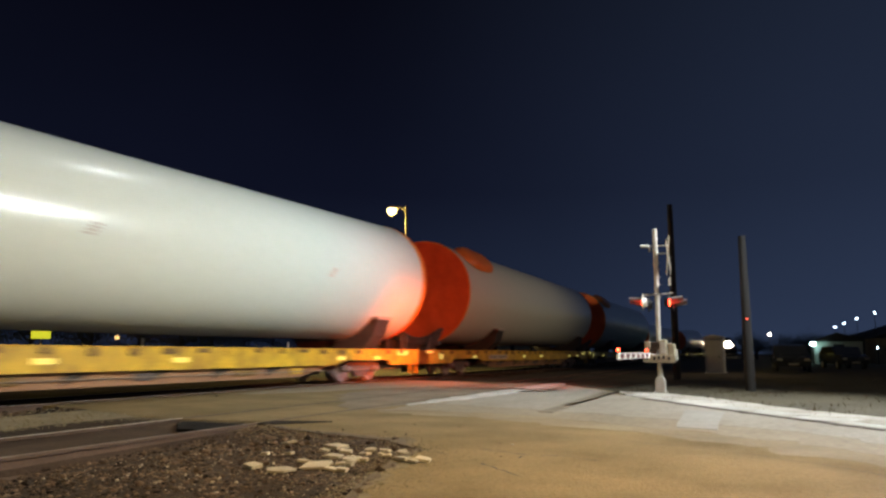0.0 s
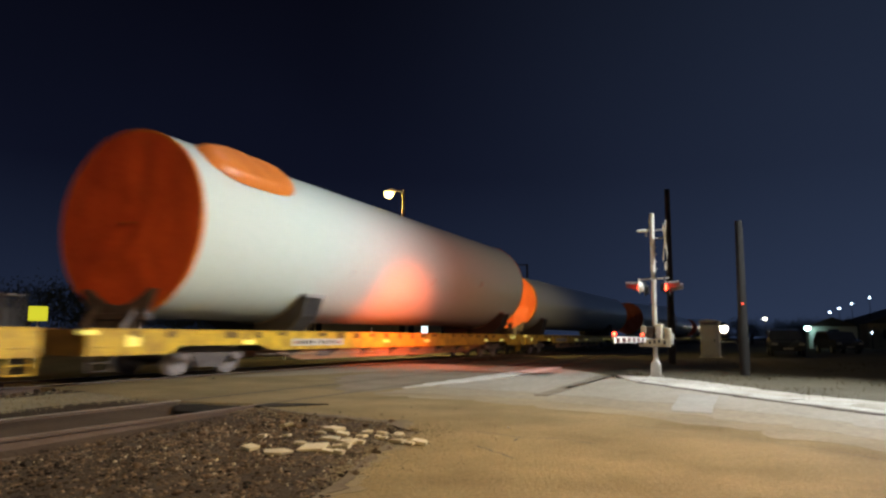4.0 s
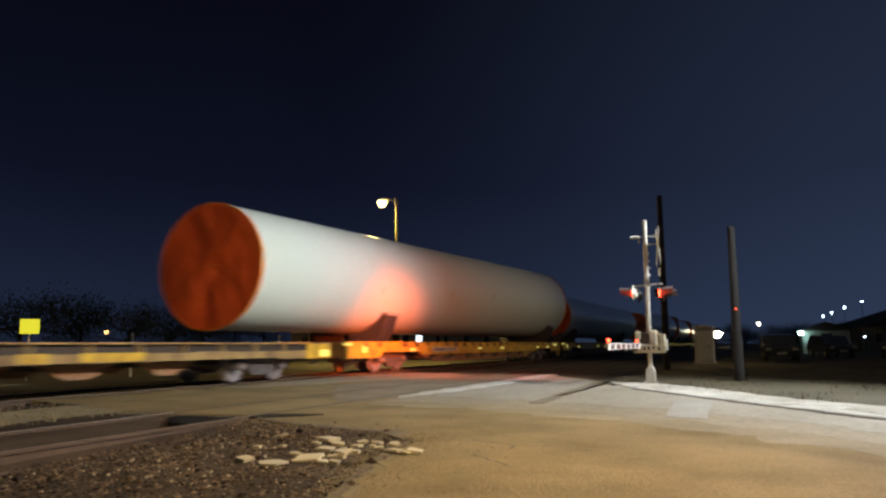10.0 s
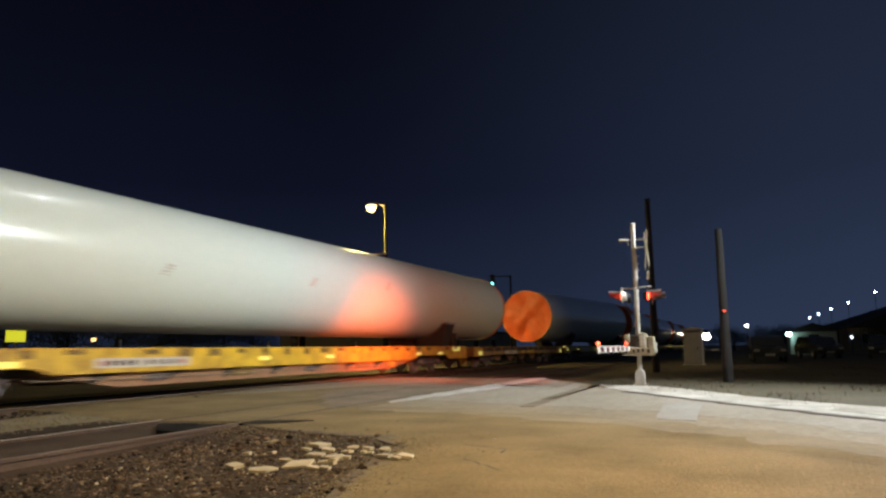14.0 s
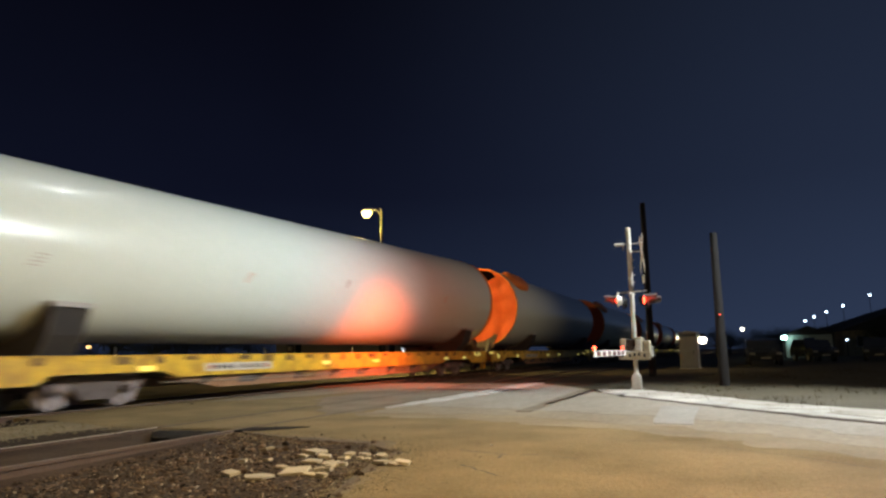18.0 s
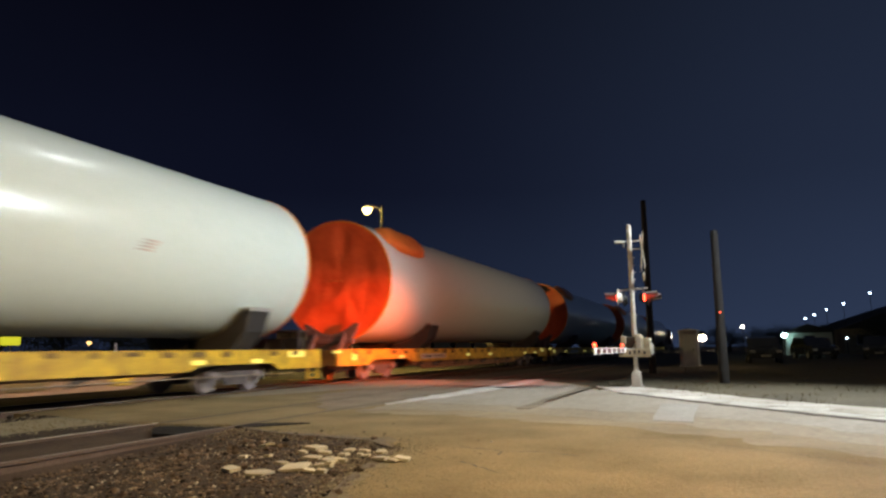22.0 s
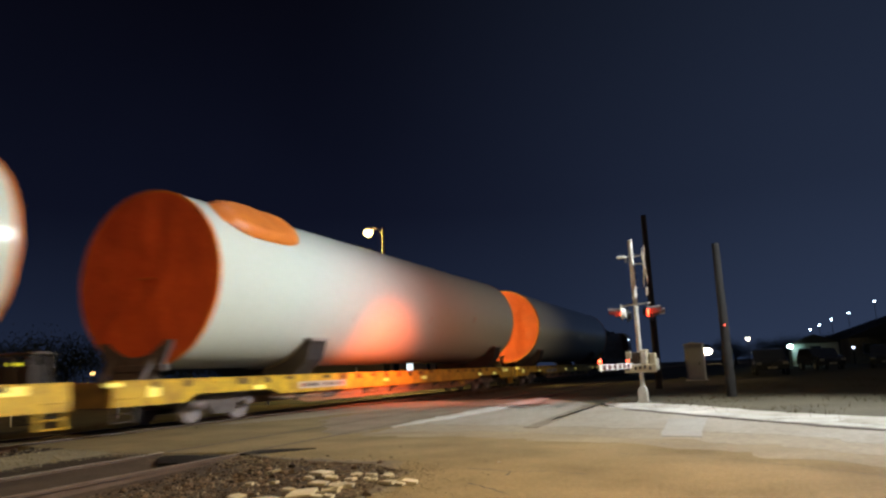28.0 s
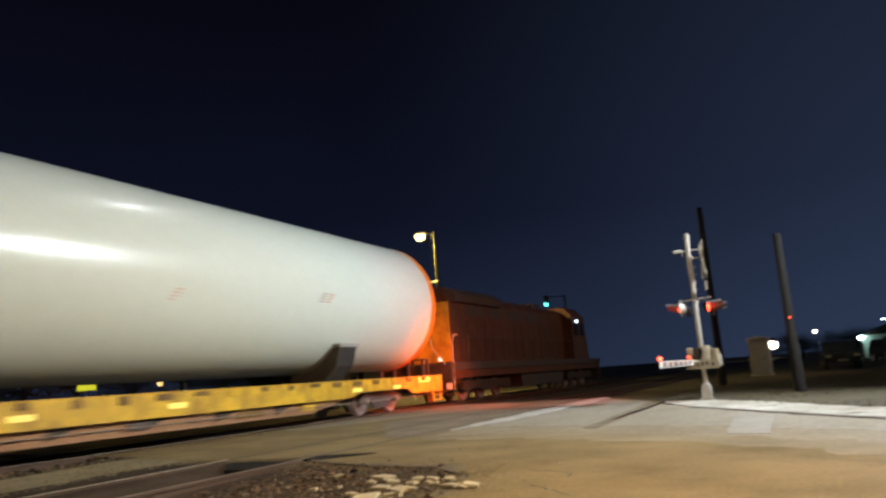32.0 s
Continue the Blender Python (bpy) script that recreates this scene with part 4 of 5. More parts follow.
small_lamp("shed_lamp", (4.6, 79.5, 2.0), 0.26, CYAN_ON, "blue-green lamp on the white shed")
small_lamp("porch_lamp", (10.2, 80, 1.6), 0.11, COOL_ON, "small distant white porch lamp")
small_lamp("far_field_lamp", (-60, 53, 2.4), 0.24, FIELD_ON, "distant warm lamp beyond the tracks")
small_lamp("pole_beacon", (-0.33, 21.185, 1.94), 0.024, RED_DIM, "tiny red light fixed to the utility pole", False)


def traffic_signal():
    s = root("traffic_signal", (-20.0, 60, -0.1))
    tagged(s, "distant traffic signal showing green", "traffic signal")
    bm = B()
    tube(bm, (1.6, 0.2, 0), (1.6, 0.2, 7.5), 0.12, 0.08, 10)
    tube(bm, (1.6, 0.2, 7.4), (-0.4, 0.2, 7.5), 0.05, 0.04, 8)
    part("pole", bm, POLEWOOD, s)
    bm = B()
    box(bm, -0.18, 0.18, -0.1, 0.14, 6.6, 7.6, 0.03)
    head = part("head", bm, BLACK, s)
    for z, m in ((7.4, GLASS_DARK), (7.1, GLASS_DARK), (6.8, TEAL_ON)):
        bm = B()
        tube(bm, (0, -0.13, z), (0, -0.10, z), 0.11, 0.11, 14)
        part("lens", bm, m, head)


traffic_signal()


def marker_post(x, y, h):
    p = root("marker_post", (x, y, -0.1))
    tagged(p, "thin white marker post beyond the tracks", "marker post", "posts beyond the tracks")
    bm = B()
    tube(bm, (0, 0, 0), (0, 0, h), 0.05, 0.05, 8)
    part("post", bm, SIGNWHITE, p)
    bm = B()
    tube(bm, (0, 0, h - 0.22), (0, 0, h - 0.12), 0.053, 0.053, 8)
    part("band", bm, LABEL, p)


for x, y in ((-19.5, 18.3), (-19.5, 26.6), (-19.5, 34.5)):
    marker_post(x, y, 1.55)


# ---------------------------------------------------------------- distance
def building(name, x, y, w, d, h, turn, wall, label, windows, lit=(), gable=0.0):
    b = root(name, (x, y, -0.1), turn)
    tagged(b, label, "building")
    bm = B()
    box(bm, 0, w, 0, d, 0, h, 0.0)
    part("wall", bm, wall, b)
    bm = B()
    if gable:
        prism(bm, [(-0.3, h), (w + 0.3, h), (w / 2, h + gable)], -0.3, d + 0.3, "y")
    else:
        box(bm, -0.25, w + 0.25, -0.25, d + 0.25, h, h + 0.28, 0.02)
    part("roof", bm, ROOF, b)
    for i, (a, z0, ww, hh) in enumerate(windows):
        bm = B()
        box(bm, a, a + ww, -0.06, 0.03, z0, z0 + hh, 0.01)
        win = part("window", bm, BUILD_W, b)
        bm = B()
        box(bm, a + 0.08, a + ww - 0.08, -0.075, -0.05, z0 + 0.08, z0 + hh - 0.08)
        part("pane", bm, WINDOW_ON if i in lit else GLASS_DARK, win)
    return b


# long low warehouse beyond the tracks
building("warehouse", -36, 70.5, 50, 14, 3.5, 90, BUILD, "long low tan metal warehouse beyond the tracks", [(1.4, 0.3, 1.6, 2.3), (10.6, 0.4, 1.2, 2.3), (13.2, 0.4, 1.2, 2.3), (4.82, 1.38, 1.86, 1.1), (20, 1.2, 2.0, 1.3), (28, 1.2, 2.0, 1.3), (36, 1.2, 2.0, 1.3)], (3,))
for y0, y1 in ((11.5, 12.5), (10.5, 11.3)):
    bm = B()
    box(bm, -0.06, 0.03, y0, y1, 0.9, 2.8, 0.01)
    part("door", bm, GLASS_DARK, bpy.data.objects["warehouse"], "dark end door")
building("white_shed", 4.75, 80, 4.2, 5, 2.3, 0, BUILD_W, "small white shed lit by a blue-green lamp", [(1.6, 0.2, 1.1, 1.9)], (), 0.9)
building("bungalow", 10.5, 85, 7.5, 7, 2.7, 0, BUILD, "dark single-storey house across the street", [(1.2, 1.0, 1.3, 1.1), (5, 1.0, 1.3, 1.1)], (), 1.5)
building("bungalow", 19.5, 76, 8.5, 7, 2.8, 0, BUILD, "dark single-storey house across the street", [(1.2, 1.0, 1.3, 1.1), (6, 1.0, 1.3, 1.1)], (), 1.6)


def tree(x, y, h, spread, seed, label, trunk=0.3):
    rnd = random.Random(seed)
    t = root("tree", (x, y, -0.15))
    tagged(t, label, "tree")
    bm = B()
    tube(bm, (0, 0, 0), (0, 0, h * 0.55), trunk, trunk * 0.5, 8)
    tips = []
    for i in range(9):
        a, z = rnd.uniform(0, 6.28), h * rnd.uniform(0.3, 0.55)
        e = (math.cos(a) * spread * rnd.uniform(0.4, 0.8), math.sin(a) * spread * rnd.uniform(0.4, 0.8), h * rnd.uniform(0.35, 0.9))
        tube(bm, (0, 0, z), e, trunk * 0.35, trunk * 0.1, 6)
        tips.append(Vector(e))
    part("trunk", bm, POLEWOOD, t)
    V, Fc = [], []
    for c in tips + [Vector((0, 0, h * 0.8))] * 2:
        for _ in range(380):
            d = Vector((rnd.gauss(0, 1), rnd.gauss(0, 1), rnd.gauss(0, 0.75))) * spread * 0.24
            p, s = c + d, rnd.uniform(0.07, 0.18) * (h / 7)
            u = Vector((rnd.gauss(0, 1), rnd.gauss(0, 1), rnd.gauss(0, 1))).normalized()
            w = u.orthogonal().normalized()
            k = len(V)
            V += [(p + u * s)[:], (p + w * s * 0.6)[:], (p - u * s)[:], (p - w * s * 0.6)[:]]
            Fc.append((k, k + 1, k + 2, k + 3))
    me = bpy.data.meshes.new("crown")
    me.from_pydata(V, [], Fc)
    me.materials.append(LEAF)
    c = new("crown", me)
    c.parent = t
    return t


for i, (x, y, h, s) in enumerate(((-62, 40, 7, 4), (-66, 48, 8, 4.5), (-58, 54, 6.5, 4), (-72, 60, 9, 5), (-64, 66, 7.5, 4.5), (-70, 78, 8, 5), (-76, 92, 9, 5), (-60, 32, 6.5, 4), (-84, 110, 9, 5.5), (-56, 22, 6, 4))):
    tree(x, y, h * 0.72, s * 1.1, 20 + i, "dark leafy tree beyond the tracks at night")
for i, (x, y, h, s) in enumerate(((11.5, 68, 3.4, 2.4), (15, 72, 4.4, 2.8), (8.8, 98, 3.2, 2.2), (20, 90, 5, 3), (14, 120, 3.6, 2.6), (-3.0, 132, 4.2, 3.2), (-0.9, 138, 3.6, 3.0), (3.4, 130, 4.0, 3.0), (5.4, 126, 3.4, 2.8), (7.6, 134, 4.4, 3.2))):
    tree(x, y, h, s, 60 + i, "dark leafy tree among the houses")


def parked_car(x, y, turn, label):
    c = root("parked_car", (x, y, -0.06), turn)
    tagged(c, label, "car")
    bm = B()
    prism(bm, [(-2.2, 0.35), (2.2, 0.35), (2.25, 0.75), (2.1, 0.95), (1.1, 1.02), (0.6, 1.55), (-1.4, 1.6), (-2.1, 1.05), (-2.25, 0.8)], -0.88, 0.88, "y")
    bmesh.ops.bevel(bm, geom=bm.edges[:], offset=0.06, segments=2, affect="EDGES")
    part("body", bm, CARPAINT, c)
    for s in (-1, 1):
        bm = B()
        prism(bm, [(-1.75, 1.08), (0.85, 1.08), (0.5, 1.48), (-1.35, 1.52)], s * 0.875, s * 0.893, "y")
        part("side_glass", bm, GLASS_DARK, c)
        bm = B()
        box(bm, 2.235, 2.27, s * 0.7 - 0.15, s * 0.7 + 0.15, 0.66, 0.8, 0.02)
        part("headlight", bm, HUTGREY, c)
        for dx in (-1.35, 1.35):
            w = root("wheel", (dx, s * 0.82, 0.32))
            w.parent = c
            bm = B()
            tube(bm, (0, -0.1, 0), (0, 0.1, 0), 0.32, 0.32, 20)
            part("tyre", bm, BLACK, w)
            bm = B()
            tube(bm, (0, -0.105, 0), (0, 0.105, 0), 0.19, 0.19, 14)
            part("rim", bm, SILVER, w)
    bm = B()
    box(bm, 2.24, 2.275, -0.26, 0.26, 0.42, 0.54, 0.005)
    part("number_plate", bm, HUTGREY, c, "blank pale plate")


parked_car(1.5, 47, -88, "dark car parked on the verge")
parked_car(5.2, 58, -75, "dark car parked by the shed")
parked_car(9.0, 56, -100, "dark car parked by the houses")


def embankment():
    """Dark rising ground with a row of street lamps, far away."""
    bm = B()
    xs = np.linspace(0, 140, 29)
    rows = []
    for y, k in ((250, 0.0), (300, 0.85), (330, 1.0), (700, 1.2)):
        rows.append([bm.verts.new((x, y + noise.noise(Vector((x * 0.05, y, 0))) * 4, -0.5 + k * (max(0.0, (x - 14) * 0.26) + noise.noise(Vector((x * 0.11, y * 0.02, 2))) * 0.9))) for x in xs])
    for a, b in zip(rows, rows[1:]):
        for i in range(len(xs) - 1):
            bm.faces.new((a[i], a[i + 1], b[i + 1], b[i]))
    tagged(part("embankment", bm, VERGE, smooth=True), "dark rising embankment in the distance", "hill", kind="structure")
    for dx, dz in ((0.083, 0.0321), (0.0933, 0.0367), (0.1072, 0.0425), (0.1263, 0.0493), (0.1558, 0.061)):
        k = 318 / 0.993
        p = root("distant_street_lamp", (dx * k, 318, 0))
        tagged(p, "distant blue-white street lamp on the embankment", "street lamp", "lamps on the embankment")
        z = 1 + dz * k
        bm = B()
        bmesh.ops.create_uvsphere(bm, u_segments=10, v_segments=8, radius=0.4)
        for v in bm.verts:
            v.co.z = v.co.z * 0.8 + z
        part("lens", bm, COOL_ON, p)
        bm = B()
        tube(bm, (0, 0.9, z - 9), (0, 0.9, z + 0.6), 0.12, 0.08, 6)
        tube(bm, (0, 0.9, z + 0.6), (0, 0, z + 0.5), 0.06, 0.06, 6)
        part("pole", bm, POLEWOOD, p)


embankment()


def verge_grass():
    rnd = np.random.RandomState(8)
    V, Fc = [], []
    k = 0
    while k < 6000:
        x, y = -3.5 + 16 * rnd.rand(), 9 + 26 * rnd.rand() ** 1.3
        if above_kerb(x, y) < 0.55:
            continue
        if noise.noise(Vector((x * 0.6, y * 0.6, 7))) < -0.05:
            k += 0.2
            continue
        z, h, a = ground_z(x, y), 0.025 + 0.08 * rnd.rand() ** 2, rnd.rand() * 6.28
        c, s = math.cos(a) * 0.012, math.sin(a) * 0.012
        lx, ly = (rnd.rand() - 0.5) * 0.1, (rnd.rand() - 0.5) * 0.1
        o = len(V)
        V += [(x - c, y - s, z - 0.01), (x + c, y + s, z - 0.01), (x + lx, y + ly, z + h)]
        Fc.append((o, o + 1, o + 2))
        k += 1
    me = bpy.data.meshes.new("verge_grass")
    me.from_pydata(V, [], Fc)
    me.materials.append(GRASS)
    tagged(new("verge_grass", me), "short dry grass on the verge", "grass", kind="stuff")


verge_grass()


# ---------------------------------------------------------------- the train
CAR_L, PITCH, IDLER_PITCH, GAP = 28.13, 29.13, 19.68, 1.0
DECK = 1.06
MOVERS, WHEELS = [], []


def wheelset(parent, y):
    bm = B()
    tube(bm, (-1.05, 0, 0), (1.05, 0, 0), 0.08, 0.08, 10)
    for s in (-1, 1):
        prof = [(s * 0.69, 0.445), (s * 0.72, 0.425), (s * 0.82, 0.415), (s * 0.82, 0.35), (s * 0.79, 0.33), (s * 0.77, 0.16), (s * 0.83, 0.12)]
        n = 28
        rings = [[bm.verts.new((x, r * math.cos(6.28318 * i / n), r * math.sin(6.28318 * i / n))) for i in range(n)] for x, r in prof]
        for a, b in zip(rings, rings[1:]):
            for i in range(n):
                bm.faces.new((a[i], a[(i + 1) % n], b[(i + 1) % n], b[i]))
        bm.faces.new(rings[0])
        bm.faces.new(rings[-1][::-1])
        tube(bm, (s * 0.82, 0.2, 0), (s * 0.835, 0.2, 0), 0.035, 0.035, 8)
    bmesh.ops.recalc_face_normals(bm, faces=bm.faces[:])
    w = part("wheelset", bm, WHEEL, parent, "worn steel wheels on an axle", smooth=True)
    w.location = (0, y, 0.0)
    return w


def bogie(car, y):
    bm = B()
    for s in (-1, 1):
        prism(bm, [(-1.25, 0.10), (-0.95, 0.22), (-0.45, 0.26), (-0.35, 0.30), (0.35, 0.30), (0.45, 0.26), (0.95, 0.22), (1.25, 0.10), (1.18, -0.06), (0.62, 0.04), (0.40, -0.24), (-0.40, -0.24), (-0.62, 0.04), (-1.18, -0.06)], s * 0.98 - 0.06, s * 0.98 + 0.06, "x")
    box(bm, -1.0, 1.0, -0.2, 0.2, -0.02, 0.28, 0.02)
    b = part("bogie", bm, DUSTY, car, "dusty cast bogie frame")
    b.location = (0, y, 0.445)
    for s in (-1, 1):
        for dy in (-0.89, 0.89):
            bm = B()
            tube(bm, (s * 1.03, dy, 0), (s * 1.13, dy, 0), 0.11, 0.09, 12)
            part("bearing_cap", bm, WHEEL, b)
        for dy in (-0.14, 0.0, 0.14):
            bm = B()
            for k in range(4):
                tube(bm, (s * 0.98, dy, -0.2 + k * 0.05), (s * 0.98, dy, -0.165 + k * 0.05), 0.062, 0.062, 8)
            part("spring", bm, RAIL_SIDE, b)
    for dy in (-0.89, 0.89):
        wheelset(b, dy)
    return b


def saddle(car, y, r, zc, reach=52, thick=0.84):
    """U-shaped cradle under a tower section: side plates, a cap on each wing, feet."""
    s = root("saddle", (0, y, 0))
    s.parent = car
    s.name = "saddle"
    rr = r + 0.045
    for sgn in (-1, 1):
        arc = []
        for i in range(9):
            a = radians(-90 + sgn * (4 + (reach - 4) * i / 8))
            arc.append((rr * math.cos(a), zc + rr * math.sin(a)))
        tipx, tipz = arc[-1]
        outer = [(tipx + sgn * 0.22, tipz + 0.02), (tipx + sgn * 0.05, tipz - 0.55), (sgn * 1.25, DECK + 0.012), (arc[0][0], DECK + 0.012)]
        for dy in (-thick / 2, thick / 2 - 0.05):
            bm = B()
            pts = arc + outer
            prism(bm, pts, dy, dy + 0.05, "y")
            part("side_plate", bm, SADDLE_FRAME, s)
        bm = B()
        inn = [(a_ + (0.02 * a_ / rr), b_ + 0.02 * (b_ - zc) / rr) for a_, b_ in arc]
        prism(bm, arc + inn[::-1], -thick / 2 - 0.05, thick / 2 + 0.05, "y")
        part("cradle_strip", bm, STRIP, s, "worn pale padding strip along the cradle")
        bm = B()
        prism(bm, [(tipx - sgn * 0.02, tipz + 0.015), (tipx + sgn * 0.26, tipz - 0.02), (tipx + sgn * 0.26, tipz + 0.085), (tipx - sgn * 0.02, tipz + 0.06)], -thick / 2 - 0.06, thick / 2 + 0.06, "y")
        part("wing_cap", bm, HUTGREY, s, "pale steel cap on the saddle wing")
        bm = B()
        prism(bm, [(tipx + sgn * 0.20, tipz), (tipx + sgn * 0.04, tipz - 0.55), (sgn * 1.24, DECK + 0.03), (sgn * 1.16, DECK + 0.03), (tipx - sgn * 0.05, tipz - 0.55), (tipx + sgn * 0.12, tipz)], -thick / 2 + 0.05, thick / 2 - 0.05, "y")
        part("web", bm, SADDLE, s)
    bm = B()
    box(bm, -1.35, 1.35, -thick / 2 - 0.12, thick / 2 + 0.12, DECK + 0.005, DECK + 0.07, 0.01)
    part("foot", bm, SADDLE, s)


def end_stand(car, y, z):
    s = root("end_stand", (0, y, 0))
    s.parent = car
    for sgn in (-1, 1):
        bm = B()
        prism(bm, [(sgn * 0.02, DECK + 0.005), (sgn * 0.62, DECK + 0.005), (sgn * 1.02, z - 0.30), (sgn * 1.14, z - 0.02), (sgn * 0.98, z), (sgn * 0.74, z - 0.16), (sgn * 0.40, z - 0.34), (sgn * 0.02, z - 0.40)], -0.06, 0.06, "y")
        part("end_plate", bm, DUSTY, s)
        bm = B()
        prism(bm, [(-0.55, DECK + 0.005), (-0.35, DECK + 0.005), (0.0, z - 0.38), (-0.06, z - 0.30)], sgn * 0.6 - 0.05, sgn * 0.6 + 0.05, "x")
        part("leg", bm, DUSTY, s)
    bm = B()
    box(bm, -0.95, 0.95, -0.12, 0.12, DECK + 0.25, DECK + 0.42, 0.02)
    part("beam", bm, DUSTY, s)


def flat_car(length, saddles, old=False, stand=None, labels=7.4, belly=None):
    c = root("flat_car")
    tagged(c, "faded brown-yellow empty idler flat car" if old else "yellow railway flat car with steel saddles for tower sections", "flat car", "cars of the train")
    body = YELLOW_OLD if old else YELLOW
    rnd = random.Random(int(length * 10) + int(old))
    W, L = 1.40, length
    bm = B()
    box(bm, -W + 0.05, W - 0.05, 0.03, L - 0.03, DECK - 0.06, DECK, 0.01)
    part("deck", bm, GRIME if not old else YELLOW_OLD, c, "worn steel deck")
    for s in (-1, 1):
        prof = [(0, DECK + 0.03), (L, DECK + 0.03), (L, 0.56), (L - 2.2, 0.56), (L - 2.5, 0.74), (L - 5.4, 0.74), (L - 5.9, 0.60), (5.9, 0.60), (5.4, 0.74), (2.5, 0.74), (2.2, 0.56), (0, 0.56)]
        bm = B()
        prism(bm, prof, s * W - 0.035, s * W + 0.035, "x")
        sill = part("side_sill", bm, body, c)
        bm = B()
        box(bm, s * W - 0.06, s * W + 0.06, 0, L, DECK + 0.03, DECK + 0.055, 0.006)
        part("top_flange", bm, body, c)
        bm = B()
        prism(bm, [(5.6, 0.62), (L - 5.6, 0.62), (L - 7.4, 0.32), (7.4, 0.32)], s * 1.24 - 0.03, s * 1.24 + 0.03, "x")
        low = part("fishbelly", bm, belly or SILL_LOW, c, "deep underframe girder below the deck")
        bm = B()
        box(bm, s * 1.24 - 0.09, s * 1.24 + 0.08, 7.4, L - 7.4, 0.295, 0.320, 0.004)
        part("lower_flange", bm, belly or SILL_LOW, c)
        bm = B()
        pipe(bm, [(s * 1.335, 5.4, 0.50), (s * 1.335, 8.0, 0.455), (s * 1.335, L - 1.4, 0.44)], 0.012, 8)
        part("brake_rod", bm, STRIP, c, "pale worn brake rod under the sill")
        for y, w2, m in ((8.6, 0.30, DUSTY), (11.6, 0.42, POCKET), (14.9, 0.26, DUSTY), (18.2, 0.45, POCKET), (20.4, 0.28, YELLOW)):
            bm = B()
            box(bm, s * 1.272, s * 1.32, y - w2, y + w2, 0.38, 0.54, 0.015)
            part("equipment_box", bm, m, c)
        y = 7.2
        while y < L - 7:
            # dark triangular plates draw the gussets' shadows on the girder
            bm = B()
            prism(bm, [(y - 0.40, 0.598), (y + 0.36, 0.598), (y - 0.1, 0.46), (y - 0.40, 0.36)], s * 1.271, s * 1.30, "x")
            part("gusset", bm, GRIME, c)
            y += 2.05
        y = 1.2
        while y < L - 0.9:
            # uneven brown blocks: pockets with their shadows put into colour and outline
            bm = B()
            a, z0 = rnd.uniform(0.09, 0.26), rnd.uniform(0.90, 0.99)
            box(bm, s * W + s * 0.036, s * W + s * 0.07, y - a, y + a * 0.8, z0, DECK + 0.02, 0.008)
            part("stake_pocket", bm, POCKET if rnd.random() < 0.8 else body, c)
            y += 1.02
        for y in (4.9, 12.4, 15.8, 22.6, 24.9):
            if y > L - 0.6 or (L < 25 and y > 18.4):
                continue
            bm = B()
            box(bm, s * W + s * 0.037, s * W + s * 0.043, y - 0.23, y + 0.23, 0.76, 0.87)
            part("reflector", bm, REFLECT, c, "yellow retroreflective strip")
        for y, w2, z0, z1 in ((1.15, 0.17, 0.74, 0.98), (L - 1.35, 0.42, 0.90, 1.07)):
            bm = B()
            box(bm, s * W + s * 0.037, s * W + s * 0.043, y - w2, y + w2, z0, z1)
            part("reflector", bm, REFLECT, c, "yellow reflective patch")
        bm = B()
        # the tab is no lamp; its brightness comes from the emissive material
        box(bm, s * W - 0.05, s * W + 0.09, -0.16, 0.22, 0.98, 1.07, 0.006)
        part("end_tab", bm, REFLECT, c, "yellow tab at the car end, given a faint glow")
        for k, (y, w2) in enumerate(((labels, 0.62), (labels + 1.35, 0.75))):
            bm = B()
            box(bm, s * W + s * 0.037, s * W + s * 0.042, y - w2, y + w2, 0.70, 0.90)
            lab = part("lettering_panel", bm, LABEL, c, "white panel with illegible lettering")
            for j in range(5):
                bm = B()
                yy = y - w2 + 0.15 + j * (2 * w2 - 0.3) / 4.6
                box(bm, s * W + s * 0.043, s * W + s * 0.046, yy, yy + 0.13, 0.75, 0.85)
                part("letter_bar", bm, LABEL_RED if (k + j) % 5 == 0 else LOCO_GREY, lab)
    bm = B()
    box(bm, -0.32, 0.32, 0.4, L - 0.4, 0.55, DECK - 0.07, 0.01)
    part("centre_sill", bm, GRIME, c)
    for y0, d in ((0, 1), (L, -1)):
        bm = B()
        box(bm, -W, W, min(y0, y0 + d * 0.09), max(y0, y0 + d * 0.09), 0.56, DECK + 0.03, 0.012)
        part("end_sill", bm, POCKET, c, "rust-brown end sill")
        bm = B()
        box(bm, -0.12, 0.12, min(y0 - d * 0.42, y0), max(y0 - d * 0.42, y0), 0.72, 0.94, 0.02)
        box(bm, -0.19, 0.19, min(y0 - d * 0.55, y0 - d * 0.3), max(y0 - d * 0.55, y0 - d * 0.3), 0.66, 0.98, 0.04)
        part("coupler", bm, DUSTY, c, "dusty knuckle coupler")
        bm = B()
        pipe(bm, [(0.35, y0, 0.72), (0.40, y0 - d * 0.25, 0.45), (0.30, y0 - d * 0.5, 0.42)], 0.025)
        part("air_hose", bm, BLACK, c)
        for s in (-1, 1):
            bm = B()
            ya, yb = sorted((y0 + d * 0.06, y0 + d * 0.12))
            yc, yd = sorted((y0 + d * 0.62, y0 + d * 0.70))
            box(bm, s * 1.38 - 0.03, s * 1.38 + 0.03, ya, yb, 0.24, 0.60, 0.006)
            box(bm, s * 1.38 - 0.03, s * 1.38 + 0.03, yc, yd, 0.24, 0.60, 0.006)
            box(bm, s * 1.38 - 0.06, s * 1.38 + 0.06, min(ya, yc), max(yb, yd), 0.235, 0.262, 0.004)
            box(bm, s * 1.38 - 0.05, s * 1.38 + 0.05, min(ya, yc), max(yb, yd), 0.41, 0.432, 0.004)
